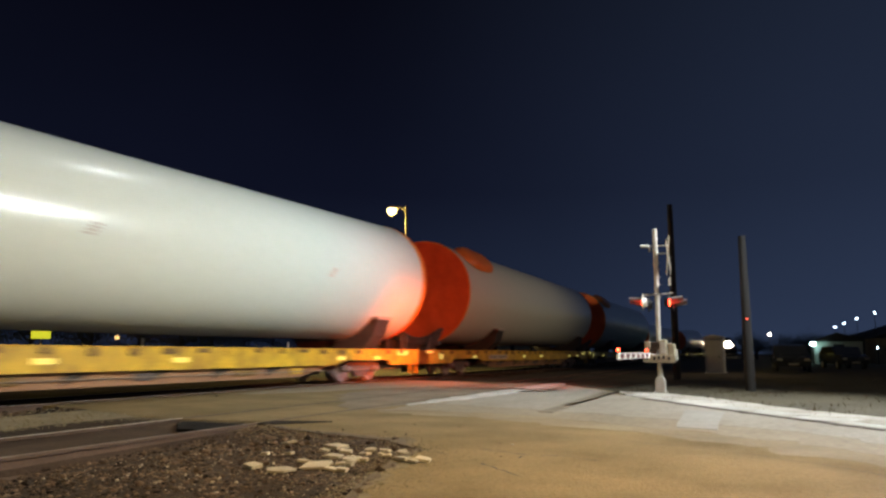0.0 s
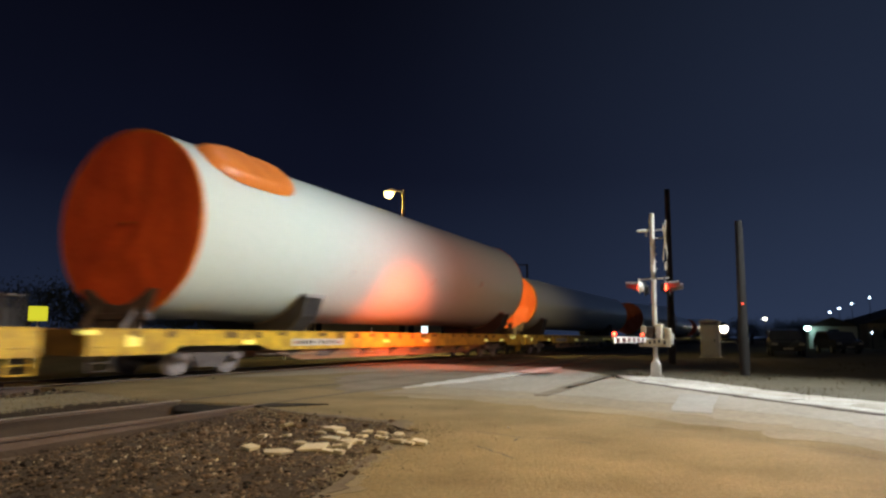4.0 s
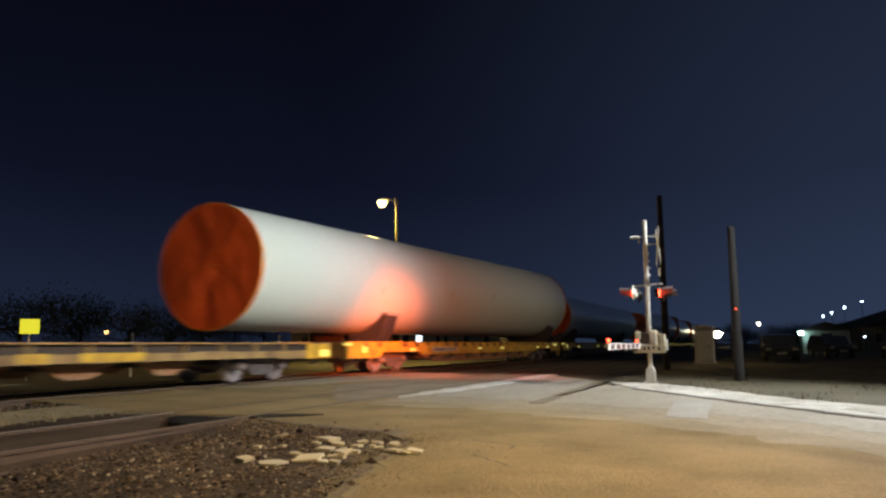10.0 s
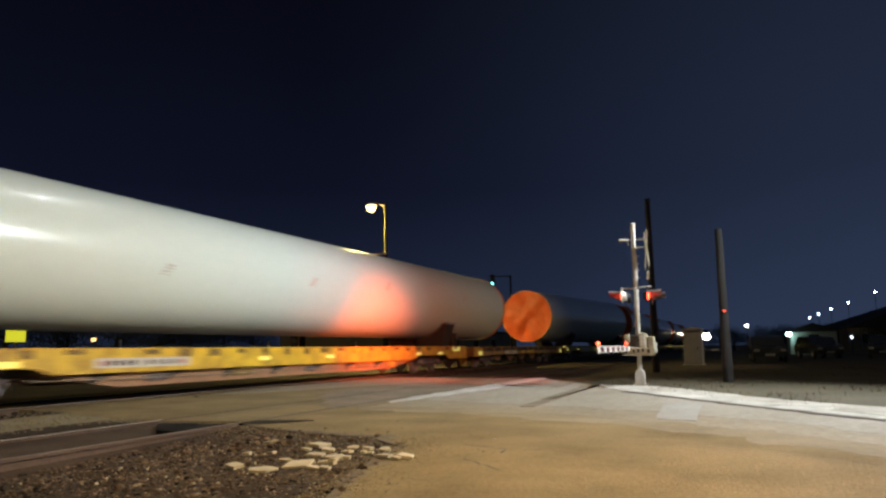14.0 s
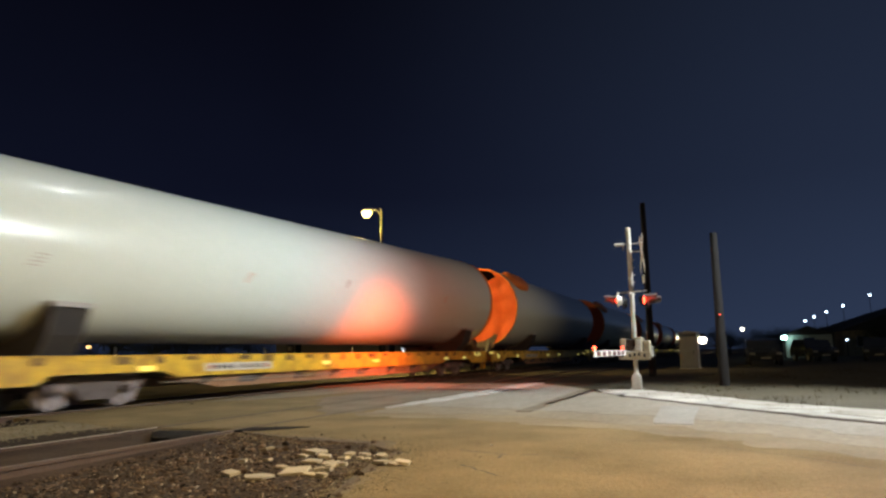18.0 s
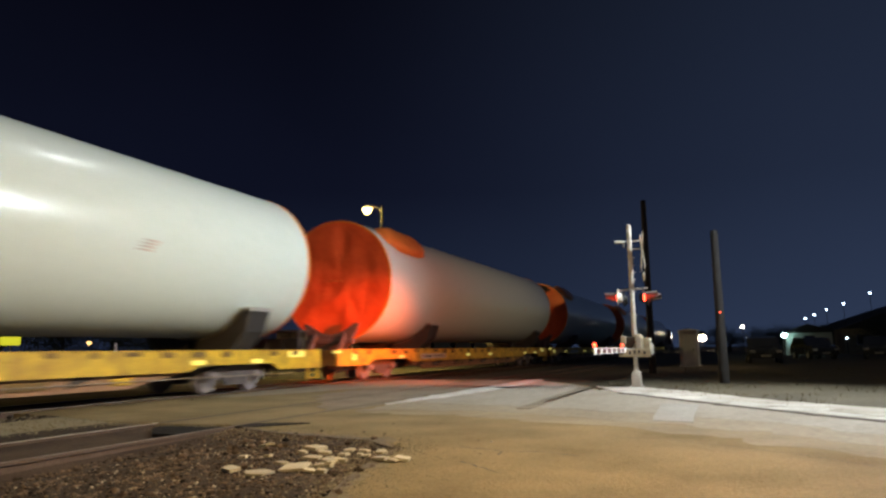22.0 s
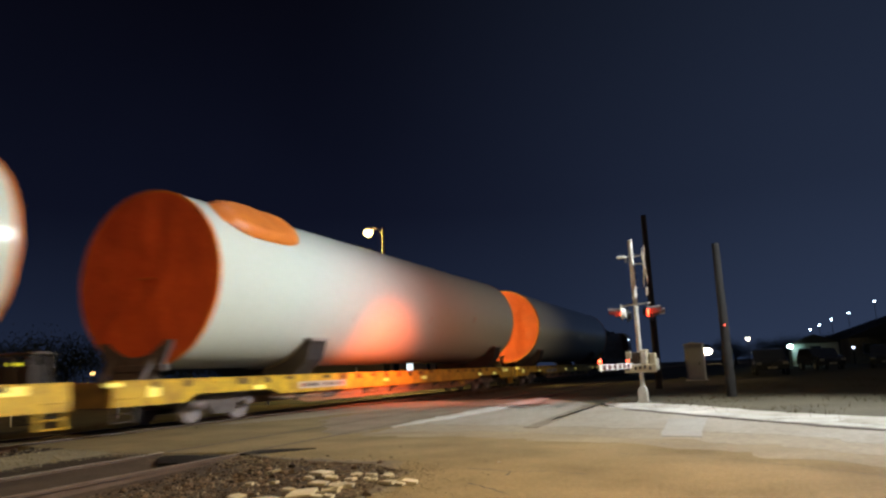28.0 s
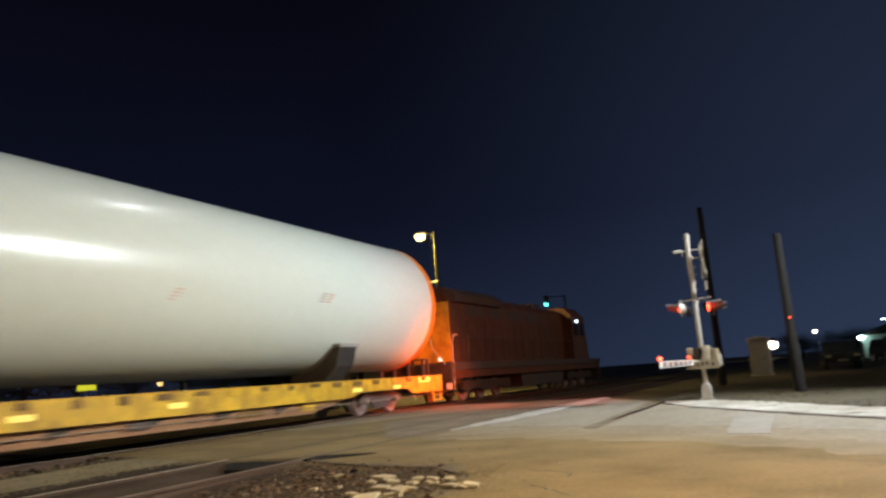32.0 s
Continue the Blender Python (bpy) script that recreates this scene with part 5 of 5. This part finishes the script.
            part("sill_step", bm, body if d < 0 else GRIME, c, "yellow step frame under the sill" if d < 0 else "grimy step frame under the sill")
            bm = B()
            pipe(bm, [(s * 1.43, y0 + d * 0.1, 0.72), (s * 1.47, y0 + d * 0.1, 0.74), (s * 1.47, y0 + d * 0.6, 0.74), (s * 1.43, y0 + d * 0.6, 0.72)], 0.012, 6)
            part("grab_iron", bm, body, c)
    # upright rack for the lashing chains at one end
    rack = root("chain_rack", (0, L - 0.27, DECK))
    rack.parent = c
    for x in (-0.9, -0.3, 0.3, 0.9):
        bm = B()
        box(bm, x - 0.05, x + 0.05, -0.22, -0.14, 0.003, 0.62, 0.008)
        box(bm, x - 0.05, x + 0.05, 0.14, 0.22, 0.003, 0.62, 0.008)
        part("post", bm, SADDLE_FRAME, rack)
    bm = B()
    box(bm, -1.0, 1.0, -0.24, 0.24, 0.62, 0.67, 0.01)
    part("top_plate", bm, SADDLE_FRAME, rack)
    bm = B()
    box(bm, -0.85, 0.85, -0.1, 0.1, 0.003, 0.42, 0.02)
    part("chain_box", bm, SADDLE, rack, "dark box of lashing chains")
    bm = B()
    tube(bm, (0.75, L * 0.45, 0.5), (0.75, L * 0.45 + 1.1, 0.5), 0.2, 0.2, 14)
    part("air_reservoir", bm, GRIME, c)
    bogie(c, 3.95)
    bogie(c, L - 3.6)
    for y, r, zc in saddles:
        saddle(c, y, r, zc, 48 if r > 2.1 else 53 if r < 1.8 else 51)
    if stand:
        end_stand(c, *stand)
    return c


def idler_car(L):
    """Empty spacer car: I-beam sides, end blocks, white panels, slanted underframe sheets."""
    c = root("flat_car")
    tagged(c, "dirty brown-yellow empty idler flat car with white panels", "flat car", "cars of the train")
    W = 1.38
    bm = B()
    box(bm, -W + 0.06, W - 0.06, 0.05, L - 0.05, 0.98, 1.03, 0.01)
    part("deck", bm, GRIME, c)
    for s in (-1, 1):
        bm = B()
        box(bm, s * W - 0.09, s * W + 0.09, 0, L, 1.03, 1.075, 0.008)
        part("top_flange", bm, YELLOW_OLD, c)
        bm = B()
        box(bm, s * (W - 0.05) - 0.02, s * (W - 0.05) + 0.02, 0.02, L - 0.02, 0.70, 1.03)
        part("side_web", bm, GRIME, c)
        bm = B()
        prism(bm, [(0, 0.62), (2.4, 0.62), (2.8, 0.66), (L - 2.8, 0.66), (L - 2.4, 0.62), (L, 0.62), (L, 0.86), (L - 2.6, 0.84), (2.6, 0.84), (0, 0.86)], s * W - 0.05, s * W + 0.05, "x")
        part("lower_flange", bm, YELLOW_OLD, c)
        for y0 in (0.0, L - 1.35):
            bm = B()
            box(bm, s * W + s * 0.052, s * W + s * 0.075, y0 + 0.02, y0 + 1.33, 0.60, 1.03, 0.008)
            part("end_block", bm, YELLOW, c, "bright yellow end block")
            bm = B()
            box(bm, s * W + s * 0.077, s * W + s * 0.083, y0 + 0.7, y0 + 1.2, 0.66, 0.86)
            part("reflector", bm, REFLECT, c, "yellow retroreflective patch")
        for y, w, m in ((5.6, 0.5, LABEL), (6.9, 0.55, LABEL), (8.6, 0.3, YELLOW), (10.4, 0.8, YELLOW), (13.4, 0.6, YELLOW_OLD)):
            bm = B()
            box(bm, s * W + s * 0.052, s * W + s * 0.058, y - w, y + w, 0.68, 0.86)
            part("panel", bm, m, c)
        for y in (5.2, 7.6, 10.0, 12.4):
            bm = B()
            prism(bm, [(y - 1.0, 0.62), (y + 0.9, 0.62), (y + 0.2, 0.32), (y - 0.3, 0.32)], s * 0.95 - 0.02, s * 0.95 + 0.02, "x")
            part("underframe_sheet", bm, SILL_LOW, c)
        y = 2.0
        while y < L - 1.5:
            bm = B()
            box(bm, s * W - 0.04, s * W + 0.06, y - 0.05, y + 0.05, 0.86, 1.03, 0.006)
            part("stake_pocket", bm, YELLOW_OLD, c)
            y += 1.3
    bm = B()
    box(bm, -0.32, 0.32, 0.4, L - 0.4, 0.5, 0.97, 0.01)
    part("centre_sill", bm, GRIME, c)
    for y0, d in ((0, 1), (L, -1)):
        bm = B()
        box(bm, -W, W, min(y0, y0 + d * 0.08), max(y0, y0 + d * 0.08), 0.6, 1.03, 0.01)
        part("end_sill", bm, YELLOW_OLD, c)
        bm = B()
        box(bm, -0.12, 0.12, min(y0 - d * 0.42, y0), max(y0 - d * 0.42, y0), 0.72, 0.94, 0.02)
        box(bm, -0.19, 0.19, min(y0 - d * 0.55, y0 - d * 0.3), max(y0 - d * 0.55, y0 - d * 0.3), 0.66, 0.98, 0.04)
        part("coupler", bm, GRIME, c, "dark knuckle coupler")
    bogie(c, 2.9)
    bogie(c, L - 2.9)
    return c


def tower(L, r0, r1, door=False, bands=(0, 1), slit=0.0, seed=1, label="", folds=0.7, bot=1.36, bot1=1.46):
    """A tapered tower section on its side, y from the leading end."""
    rnd = random.Random(seed)
    t = root("tower_section")
    tagged(t, label, "tower section", "tower sections on the train")
    zc = lambda k: bot + r0 + (bot1 + r1 - bot - r0) * k
    rr = lambda k: r0 + (r1 - r0) * k
    bm = B()
    prof = [(r0 - 0.06, 0.0, zc(0)), (r0, 0.012, zc(0))]
    n = max(8, round(L / 2.6))
    for i in range(1, n):
        k = i / n
        prof += [(rr(k), L * k, zc(k))]
    prof += [(r1, L - 0.012, zc(1)), (r1 - 0.06, L, zc(1))]
    lathe_y(bm, prof, 96)
    part("shell", bm, WHITE, t, "cream-white painted steel shell", smooth=True)
    bm = B()
    lathe_y(bm, [(r0 - 0.06, 0.0, zc(0)), (r0 - 0.07, 0.3, zc(0)), (0.05, 1.6, zc(0))], 48)
    part("inner_wall", bm, INSIDE, t)
    bm = B()
    lathe_y(bm, [(r1 - 0.06, L, zc(1)), (r1 - 0.07, L - 0.3, zc(1)), (0.05, L - 1.6, zc(1))], 48)
    part("inner_wall", bm, INSIDE, t)
    for end, r, z, y, d in ((0, r0, zc(0), 0.0, -1), (1, r1, zc(1), L, 1)):
        bm = B()
        N, M = 72, 24
        rings = []
        ph = rnd.uniform(0, 9)
        creases = [(rnd.uniform(-0.45, 0.45), rnd.uniform(-0.4, 0.4), rnd.uniform(-0.7, 0.7)) for _ in range(3)] if folds > 1 else [(rnd.uniform(-0.5, 0.5), 0.0, rnd.uniform(-1.2, 1.2)) for _ in range(2)]
        for j in range(M + 1):
            rad = r * 0.992 * j / M
            ring = []
            for i in range(N):
                a = 2 * math.pi * i / N
                x, zz = rad * math.cos(a), rad * math.sin(a)
                sag = -0.10 * (1 - (j / M) ** 2)
                w = noise.noise(Vector((x * 0.9 + ph, zz * 0.55 + ph, seed))) * 0.16 + noise.noise(Vector((x * 2.6, zz * 1.6 + ph, seed + 3))) * 0.05
                w += 0.03 * math.sin(a * 11 + ph) * (j / M) ** 2
                # sharp creases where the sheet is drawn in
                for m_, (ca, cz, tilt) in enumerate(creases):
                    u = (x / r - ca) * math.cos(tilt) + (zz / r - cz) * math.sin(tilt)
                    w += 0.085 * math.exp(-(u / 0.15) ** 2) * (0.6 + 0.4 * math.sin(m_ * 2.1 + zz * 1.5 + ph))
                w *= 1 - (j / M) ** 6
                ring.append(bm.verts.new((x, y + d * (0.035 + sag + w * folds), z + zz)) if j else None)
            if j == 0:
                ring = [bm.verts.new((0, y + d * (0.035 - 0.1), z))] * N
            rings.append(ring)
        for j in range(M):
            for i in range(N):
                q = [rings[j][i], rings[j + 1][i], rings[j + 1][(i + 1) % N], rings[j][(i + 1) % N]]
                a = 2 * math.pi * (i + 0.5) / N
                hx, hz = (j + 0.5) / M * math.cos(a), (j + 0.5) / M * math.sin(a)
                if slit and end == 0 and (hx / 0.42) ** 2 + ((hz - 0.80) / slit) ** 2 < 1:
                    continue
                q = list(dict.fromkeys(q))
                bm.faces.new(q if d > 0 else q[::-1])
        part("end_tarp", bm, TARP, t, "wrinkled orange tarpaulin over the open end", smooth=True)
        bm = B()
        wide = 0.24 if end in bands else 0.05
        a, b = (y - 0.045, y + wide) if d < 0 else (y - wide, y + 0.045)
        lathe_y(bm, [(r * 0.975, a if d < 0 else b, z), (r + 0.012, a if d < 0 else b, z), (r + 0.016, (a + b) / 2, z), (r + 0.006, b if d < 0 else a, z)], 72)
        bmesh.ops.recalc_face_normals(bm, faces=bm.faces[:])
        part("tarp_band", bm, BAND, t, "orange tarpaulin edge strapped round the rim", smooth=True)
        bm = B()
        box(bm, -0.28, 0.28, y + d * 0.06 - 0.03, y + d * 0.06 + 0.03, z - 0.015, z + 0.015, 0.006)
        part("strap", bm, TARP_TOP, t, "strap across the tarpaulin")
    if door:
        # padded cover over the tower's door, high on the side
        bm = B()
        rings = []
        for j in range(9):
            ring = []
            f = j / 8
            for i in range(36):
                a = 2 * math.pi * i / 36
                u, v = math.copysign(abs(math.cos(a)) ** 0.62, math.cos(a)) * 1.75 * f, math.copysign(abs(math.sin(a)) ** 0.85, math.sin(a)) * 0.33 * f
                hh = 0.24 * (1 - max(0.0, f - 0.72) ** 2 * 11.5) + 0.03 * noise.noise(Vector((u * 2, v * 6, seed)))
                ang, k = radians(47.0) + v, (2.35 + u) / L
                R = rr(k) + max(-0.01, hh)
                ring.append(bm.verts.new((R * math.cos(ang), 2.35 + u, zc(k) + R * math.sin(ang))))
            rings.append(ring)
        for a, b in zip(rings, rings[1:]):
            for i in range(36):
                if a is rings[0]:
                    continue
                bm.faces.new((a[i], b[i], b[(i + 1) % 36], a[(i + 1) % 36]))
        bm.faces.new(rings[1])
        for v in rings[0]:
            bm.verts.remove(v)
        bmesh.ops.recalc_face_normals(bm, faces=bm.faces[:])
        part("door_cover", bm, TARP_TOP, t, "padded orange cover over the door opening", smooth=True)
    for y, z, m in ((6.6, 2.75, MARK), (12.6, 2.95, MARK_RED), (17.6, 3.2, MARK), (L - 6.2, 3.2, MARK_RED)):
        k = y / L
        for j in range(4):
            bm = B()
            zz = z + 0.07 * j
            x = math.sqrt(max(0.01, (rr(k) + 0.003) ** 2 - (zz - zc(k)) ** 2))
            box(bm, x - 0.004, x + 0.003, y - 0.10 + j * 0.06, y + 0.12 + j * 0.06, zz, zz + 0.045)
            part("marking", bm, m, t, "faint stencilled marking bars")
    return t


def locomotive():
    c = root("locomotive")
    tagged(c, "yellow diesel locomotive, body coloured dark as in shade, pushing the train", "locomotive")
    L, W = 22.3, 1.5
    bm = B()
    box(bm, -W, W, 0.6, L - 0.6, 1.25, 1.55, 0.02)
    part("walkway", bm, LOCO_GREY, c)
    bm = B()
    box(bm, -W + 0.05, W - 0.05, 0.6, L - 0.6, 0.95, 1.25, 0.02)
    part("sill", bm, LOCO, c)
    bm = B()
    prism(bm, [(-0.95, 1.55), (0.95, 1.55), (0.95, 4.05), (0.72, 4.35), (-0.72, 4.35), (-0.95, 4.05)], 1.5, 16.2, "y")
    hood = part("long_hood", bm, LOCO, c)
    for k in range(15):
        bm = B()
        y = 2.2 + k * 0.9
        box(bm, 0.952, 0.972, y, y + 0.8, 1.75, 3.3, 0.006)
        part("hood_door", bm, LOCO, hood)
    for k in range(4):
        bm = B()
        box(bm, 0.952, 0.965, 3.0 + k * 2.4, 4.9 + k * 2.4, 3.5, 3.95, 0.004)
        part("grille", bm, LOCO_GREY, hood, "dark air intake grille")
    bm = B()
    prism(bm, [(-1.15, 4.0), (1.15, 4.0), (1.2, 4.3), (0.7, 4.62), (-0.7, 4.62), (-1.2, 4.3)], 1.7, 6.6, "y")
    part("radiator", bm, LOCO_GREY, c, "flared dark radiator top")
    for y in (8.2, 9.8, 11.4):
        bm = B()
        tube(bm, (0, y, 4.34), (0, y, 4.5), 0.55, 0.5, 18)
        part("roof_fan", bm, LOCO_GREY, c)
    bm = B()
    box(bm, -0.5, 0.5, 12.7, 13.9, 4.34, 4.62, 0.03)
    part("exhaust", bm, LOCO_GREY, c)
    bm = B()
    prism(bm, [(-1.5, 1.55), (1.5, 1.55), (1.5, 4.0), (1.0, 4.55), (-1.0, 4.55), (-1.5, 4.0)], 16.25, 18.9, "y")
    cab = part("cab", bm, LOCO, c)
    for y in (16.6, 17.8):
        bm = B()
        box(bm, 1.502, 1.52, y, y + 0.85, 2.9, 3.65, 0.01)
        part("cab_window", bm, GLASS_DARK, cab)
    bm = B()
    box(bm, 1.525, 1.56, 17.1, 17.3, 3.68, 3.78)
    part("cab_light", bm, COOL_ON, cab)
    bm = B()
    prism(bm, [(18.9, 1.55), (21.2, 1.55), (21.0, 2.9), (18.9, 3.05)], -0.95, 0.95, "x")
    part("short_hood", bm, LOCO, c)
    # end nearest the train: yellow panel, lights, handrails
    # end panel keeps the full yellow; the body colour is darkened as shaded
    bm = B()
    box(bm, -0.93, 0.93, 1.44, 1.495, 1.6, 4.0, 0.01)
    part("end_panel", bm, YELLOW, c, "bright yellow end of the hood")
    bm = B()
    tube(bm, (0.45, 1.38, 1.72), (0.45, 1.44, 1.72), 0.07, 0.07, 12)
    part("end_light", bm, WINDOW_ON, c, "small white lamp")
    for s in (-1, 1):
        bm = B()
        pipe(bm, [(s * 1.42, 0.62, 0.5), (s * 1.42, 0.62, 2.35), (s * 1.42, 0.75, 2.58), (s * 1.42, 1.15, 2.62)], 0.022, 8)
        pipe(bm, [(s * 0.55, 0.5, 2.5), (s * 0.62, 0.5, 2.1), (s * 1.1, 0.5, 1.55), (s * 1.15, 0.5, 0.9)], 0.02, 8)
        part("end_handrail", bm, HANDRAIL, c, "white end handrail")
        bm = B()
        for k in range(12):
            tube(bm, (s * 1.45, 2 + k * 1.25, 1.55), (s * 1.45, 2 + k * 1.25, 2.55), 0.016, 0.016, 6)
        tube(bm, (s * 1.45, 1.6, 2.55), (s * 1.45, 16.0, 2.55), 0.018, 0.018, 6)
        part("side_handrail", bm, LOCO_GREY, c)
        for y0 in (0.45, 21.0):
            for k in range(4):
                bm = B()
                box(bm, s * 1.05 if s > 0 else -1.45, s * 1.45 if s > 0 else -1.05, y0, y0 + 0.55, 0.32 + k * 0.3, 0.36 + k * 0.3, 0.006)
                part("step", bm, LOCO_GREY, c)
        bm = B()
        box(bm, s * 1.3 - 0.12, s * 1.3 + 0.12, 0.36, 0.40, 0.55, 0.78, 0.01)
        part("end_reflector", bm, SIGNWHITE, c)
        for y in (7.4, 10.4, 12.4, 14.2):
            bm = B()
            box(bm, s * 1.455, s * 1.475, y, y + 0.35, 1.3, 1.5)
            part("side_marker", bm, LABEL, c)
    bm = B()
    box(bm, -1.4, 1.4, 0.42, 0.6, 0.55, 1.5, 0.02)
    part("pilot", bm, GRIME, c)
    bm = B()
    box(bm, -1.4, 1.4, 21.7, 21.88, 0.3, 1.5, 0.02)
    part("pilot", bm, GRIME, c)
    bm = B()
    prism(bm, [(8.0, 0.95), (14.6, 0.95), (14.3, 0.35), (8.3, 0.35)], -1.25, 1.25, "x")
    part("fuel_tank", bm, LOCO_GREY, c)
    bm = B()
    box(bm, -0.12, 0.12, -0.15, 0.45, 0.72, 0.94, 0.02)
    part("coupler", bm, GRIME, c)
    for yb in (4.3, 17.9):
        bm = B()
        for s in (-1, 1):
            prism(bm, [(-2.4, 0.32), (2.4, 0.32), (2.5, 0.0), (2.2, -0.12), (1.2, 0.02), (0.6, -0.1), (-0.6, -0.1), (-1.2, 0.02), (-2.2, -0.12), (-2.5, 0.0)], s * 1.12 - 0.08, s * 1.12 + 0.08, "x")
        box(bm, -1.1, 1.1, -0.4, 0.4, 0.05, 0.3, 0.02)
        b = part("truck", bm, GRIME, c, "six-wheel truck frame")
        b.location = (0, yb, 0.5)
        for dy in (-1.75, 0, 1.75):
            w = wheelset(b, dy)
            w.location = (0, dy, -0.055)
    return c


def train_at(t):
    """How far the train's first gap lies along the track."""
    knots, v = (0, 8, 16, 24, 32), (11.19, 11.32, 11.36, 11.24, 11.24)
    y, a = 24.81, 0.0
    for k in range(4):
        b = min(t, knots[k + 1])
        if b <= a:
            break
        va, vb = (v[k] + (v[k + 1] - v[k]) * (s - knots[k]) / 8 for s in (a, b))
        y -= (va + vb) / 2 * (b - a)
        a = b
    return y


BASE_SADDLES = ((7.15, 2.255, 1.37 + 2.255), (24.4, 2.20, 1.44 + 2.20))
big_car = flat_car(CAR_L, BASE_SADDLES, stand=(2.0, 2.05))
slim_car = flat_car(CAR_L, ((4.0, 1.595, 1.485 + 1.595), (25.85, 1.67, 1.46 + 1.67)), stand=(1.0, 1.85))
mid_car = flat_car(CAR_L, ((2.7, 1.86, 1.40 + 1.86), (24.55, 2.17, 1.42 + 2.17)))
last_car = flat_car(CAR_L, ((4.1, 2.255, 1.37 + 2.255), (21.6, 2.20, 1.37 + 2.20)))
idler = idler_car(IDLER_PITCH - GAP)
WB = "cream-white wind tower section with orange tarpaulins"
tower_door = tower(24.0, 2.26, 2.205, True, (), 0.0, 2, WB + " and a padded door cover")
tower_door_slit = tower(24.0, 2.26, 2.12, True, (), 0.15, 3, WB + ", one open at the top")
tower_slim = tower(31.7, 1.585, 1.69, False, (0, 1), 0.0, 4, "slim cream-white wind tower section with orange end bands", 0.9, 1.49, 1.46)
tower_mid = tower(32.0, 1.76, 2.21, False, (1,), 0.0, 5, "tapered cream-white wind tower section with wrinkled orange tarpaulins", 1.5, 1.40, 1.42)
tower_last = tower(24.1, 2.24, 2.195, False, (0, 1), 0.0, 6, WB + " on the last car", 0.7, 1.37, 1.37)
used = set()


def place(ob, q):
    """Puts a thing, or a copy of it, at q along the train."""
    if ob.name in used:
        ob = copy_thing(ob, pose(MAIN_X, q + train_at(0), 0))
    else:
        used.add(ob.name)
        ob.matrix_basis = pose(MAIN_X, q + train_at(0), 0)
    MOVERS.append((ob, q))
    return ob


starts = [-29.13 + GAP, GAP, 30.13, 59.25, 88.38, 108.05, 137.18, 166.30, 185.98, 215.11, 244.23, 273.36, 302.48, 331.61]
kinds = [mid_car, big_car, big_car, slim_car, idler, mid_car, slim_car, idler, mid_car, big_car, big_car, big_car, big_car, last_car]
for q, kind in zip(starts, kinds):
    place(kind, q)
for q, kind in ((-33.05, tower_mid), (3.32, tower_door), (32.3, tower_door), (60.9, tower_slim), (103.14, tower_mid), (139.0, tower_slim), (181.1, tower_mid),
                (217.46, tower_door_slit), (246.6, tower_door), (275.7, tower_door_slit), (304.8, tower_door), (334.0, tower_last)):
    place(kind, q)
place(locomotive(), 360.2)


def motions():
    """The train rolls past at about forty kilometres an hour; wheels turn while they are near."""
    times = [0.0] + [float(k) for k in range(2, 32, 2)] + [32.0]
    for ob, q in MOVERS:
        walk(ob, [(t, pose(MAIN_X, q + train_at(t), 0)) for t in times])
        for w in ob.children_recursive:
            if not w.name.startswith("wheelset"):
                continue
            loc = w.location.copy()
            off = q + w.parent.location.y
            near = [k / 30 for k in range(0, 961) if 4.0 < off + train_at(k / 30) < 21.0]
            ts = [0.0] + [t for t in near if 0 < t < 32] + [32.0]
            rows = []
            lo, hi = (near[0], near[-1]) if near else (0, 0)
            for t in ts:
                d = train_at(lo) - train_at(min(max(t, lo), hi))
                rows.append((t, pose(loc.x, loc.y, loc.z, math.degrees(d / 0.42) % 360)))
            walk(w, rows)


motions()
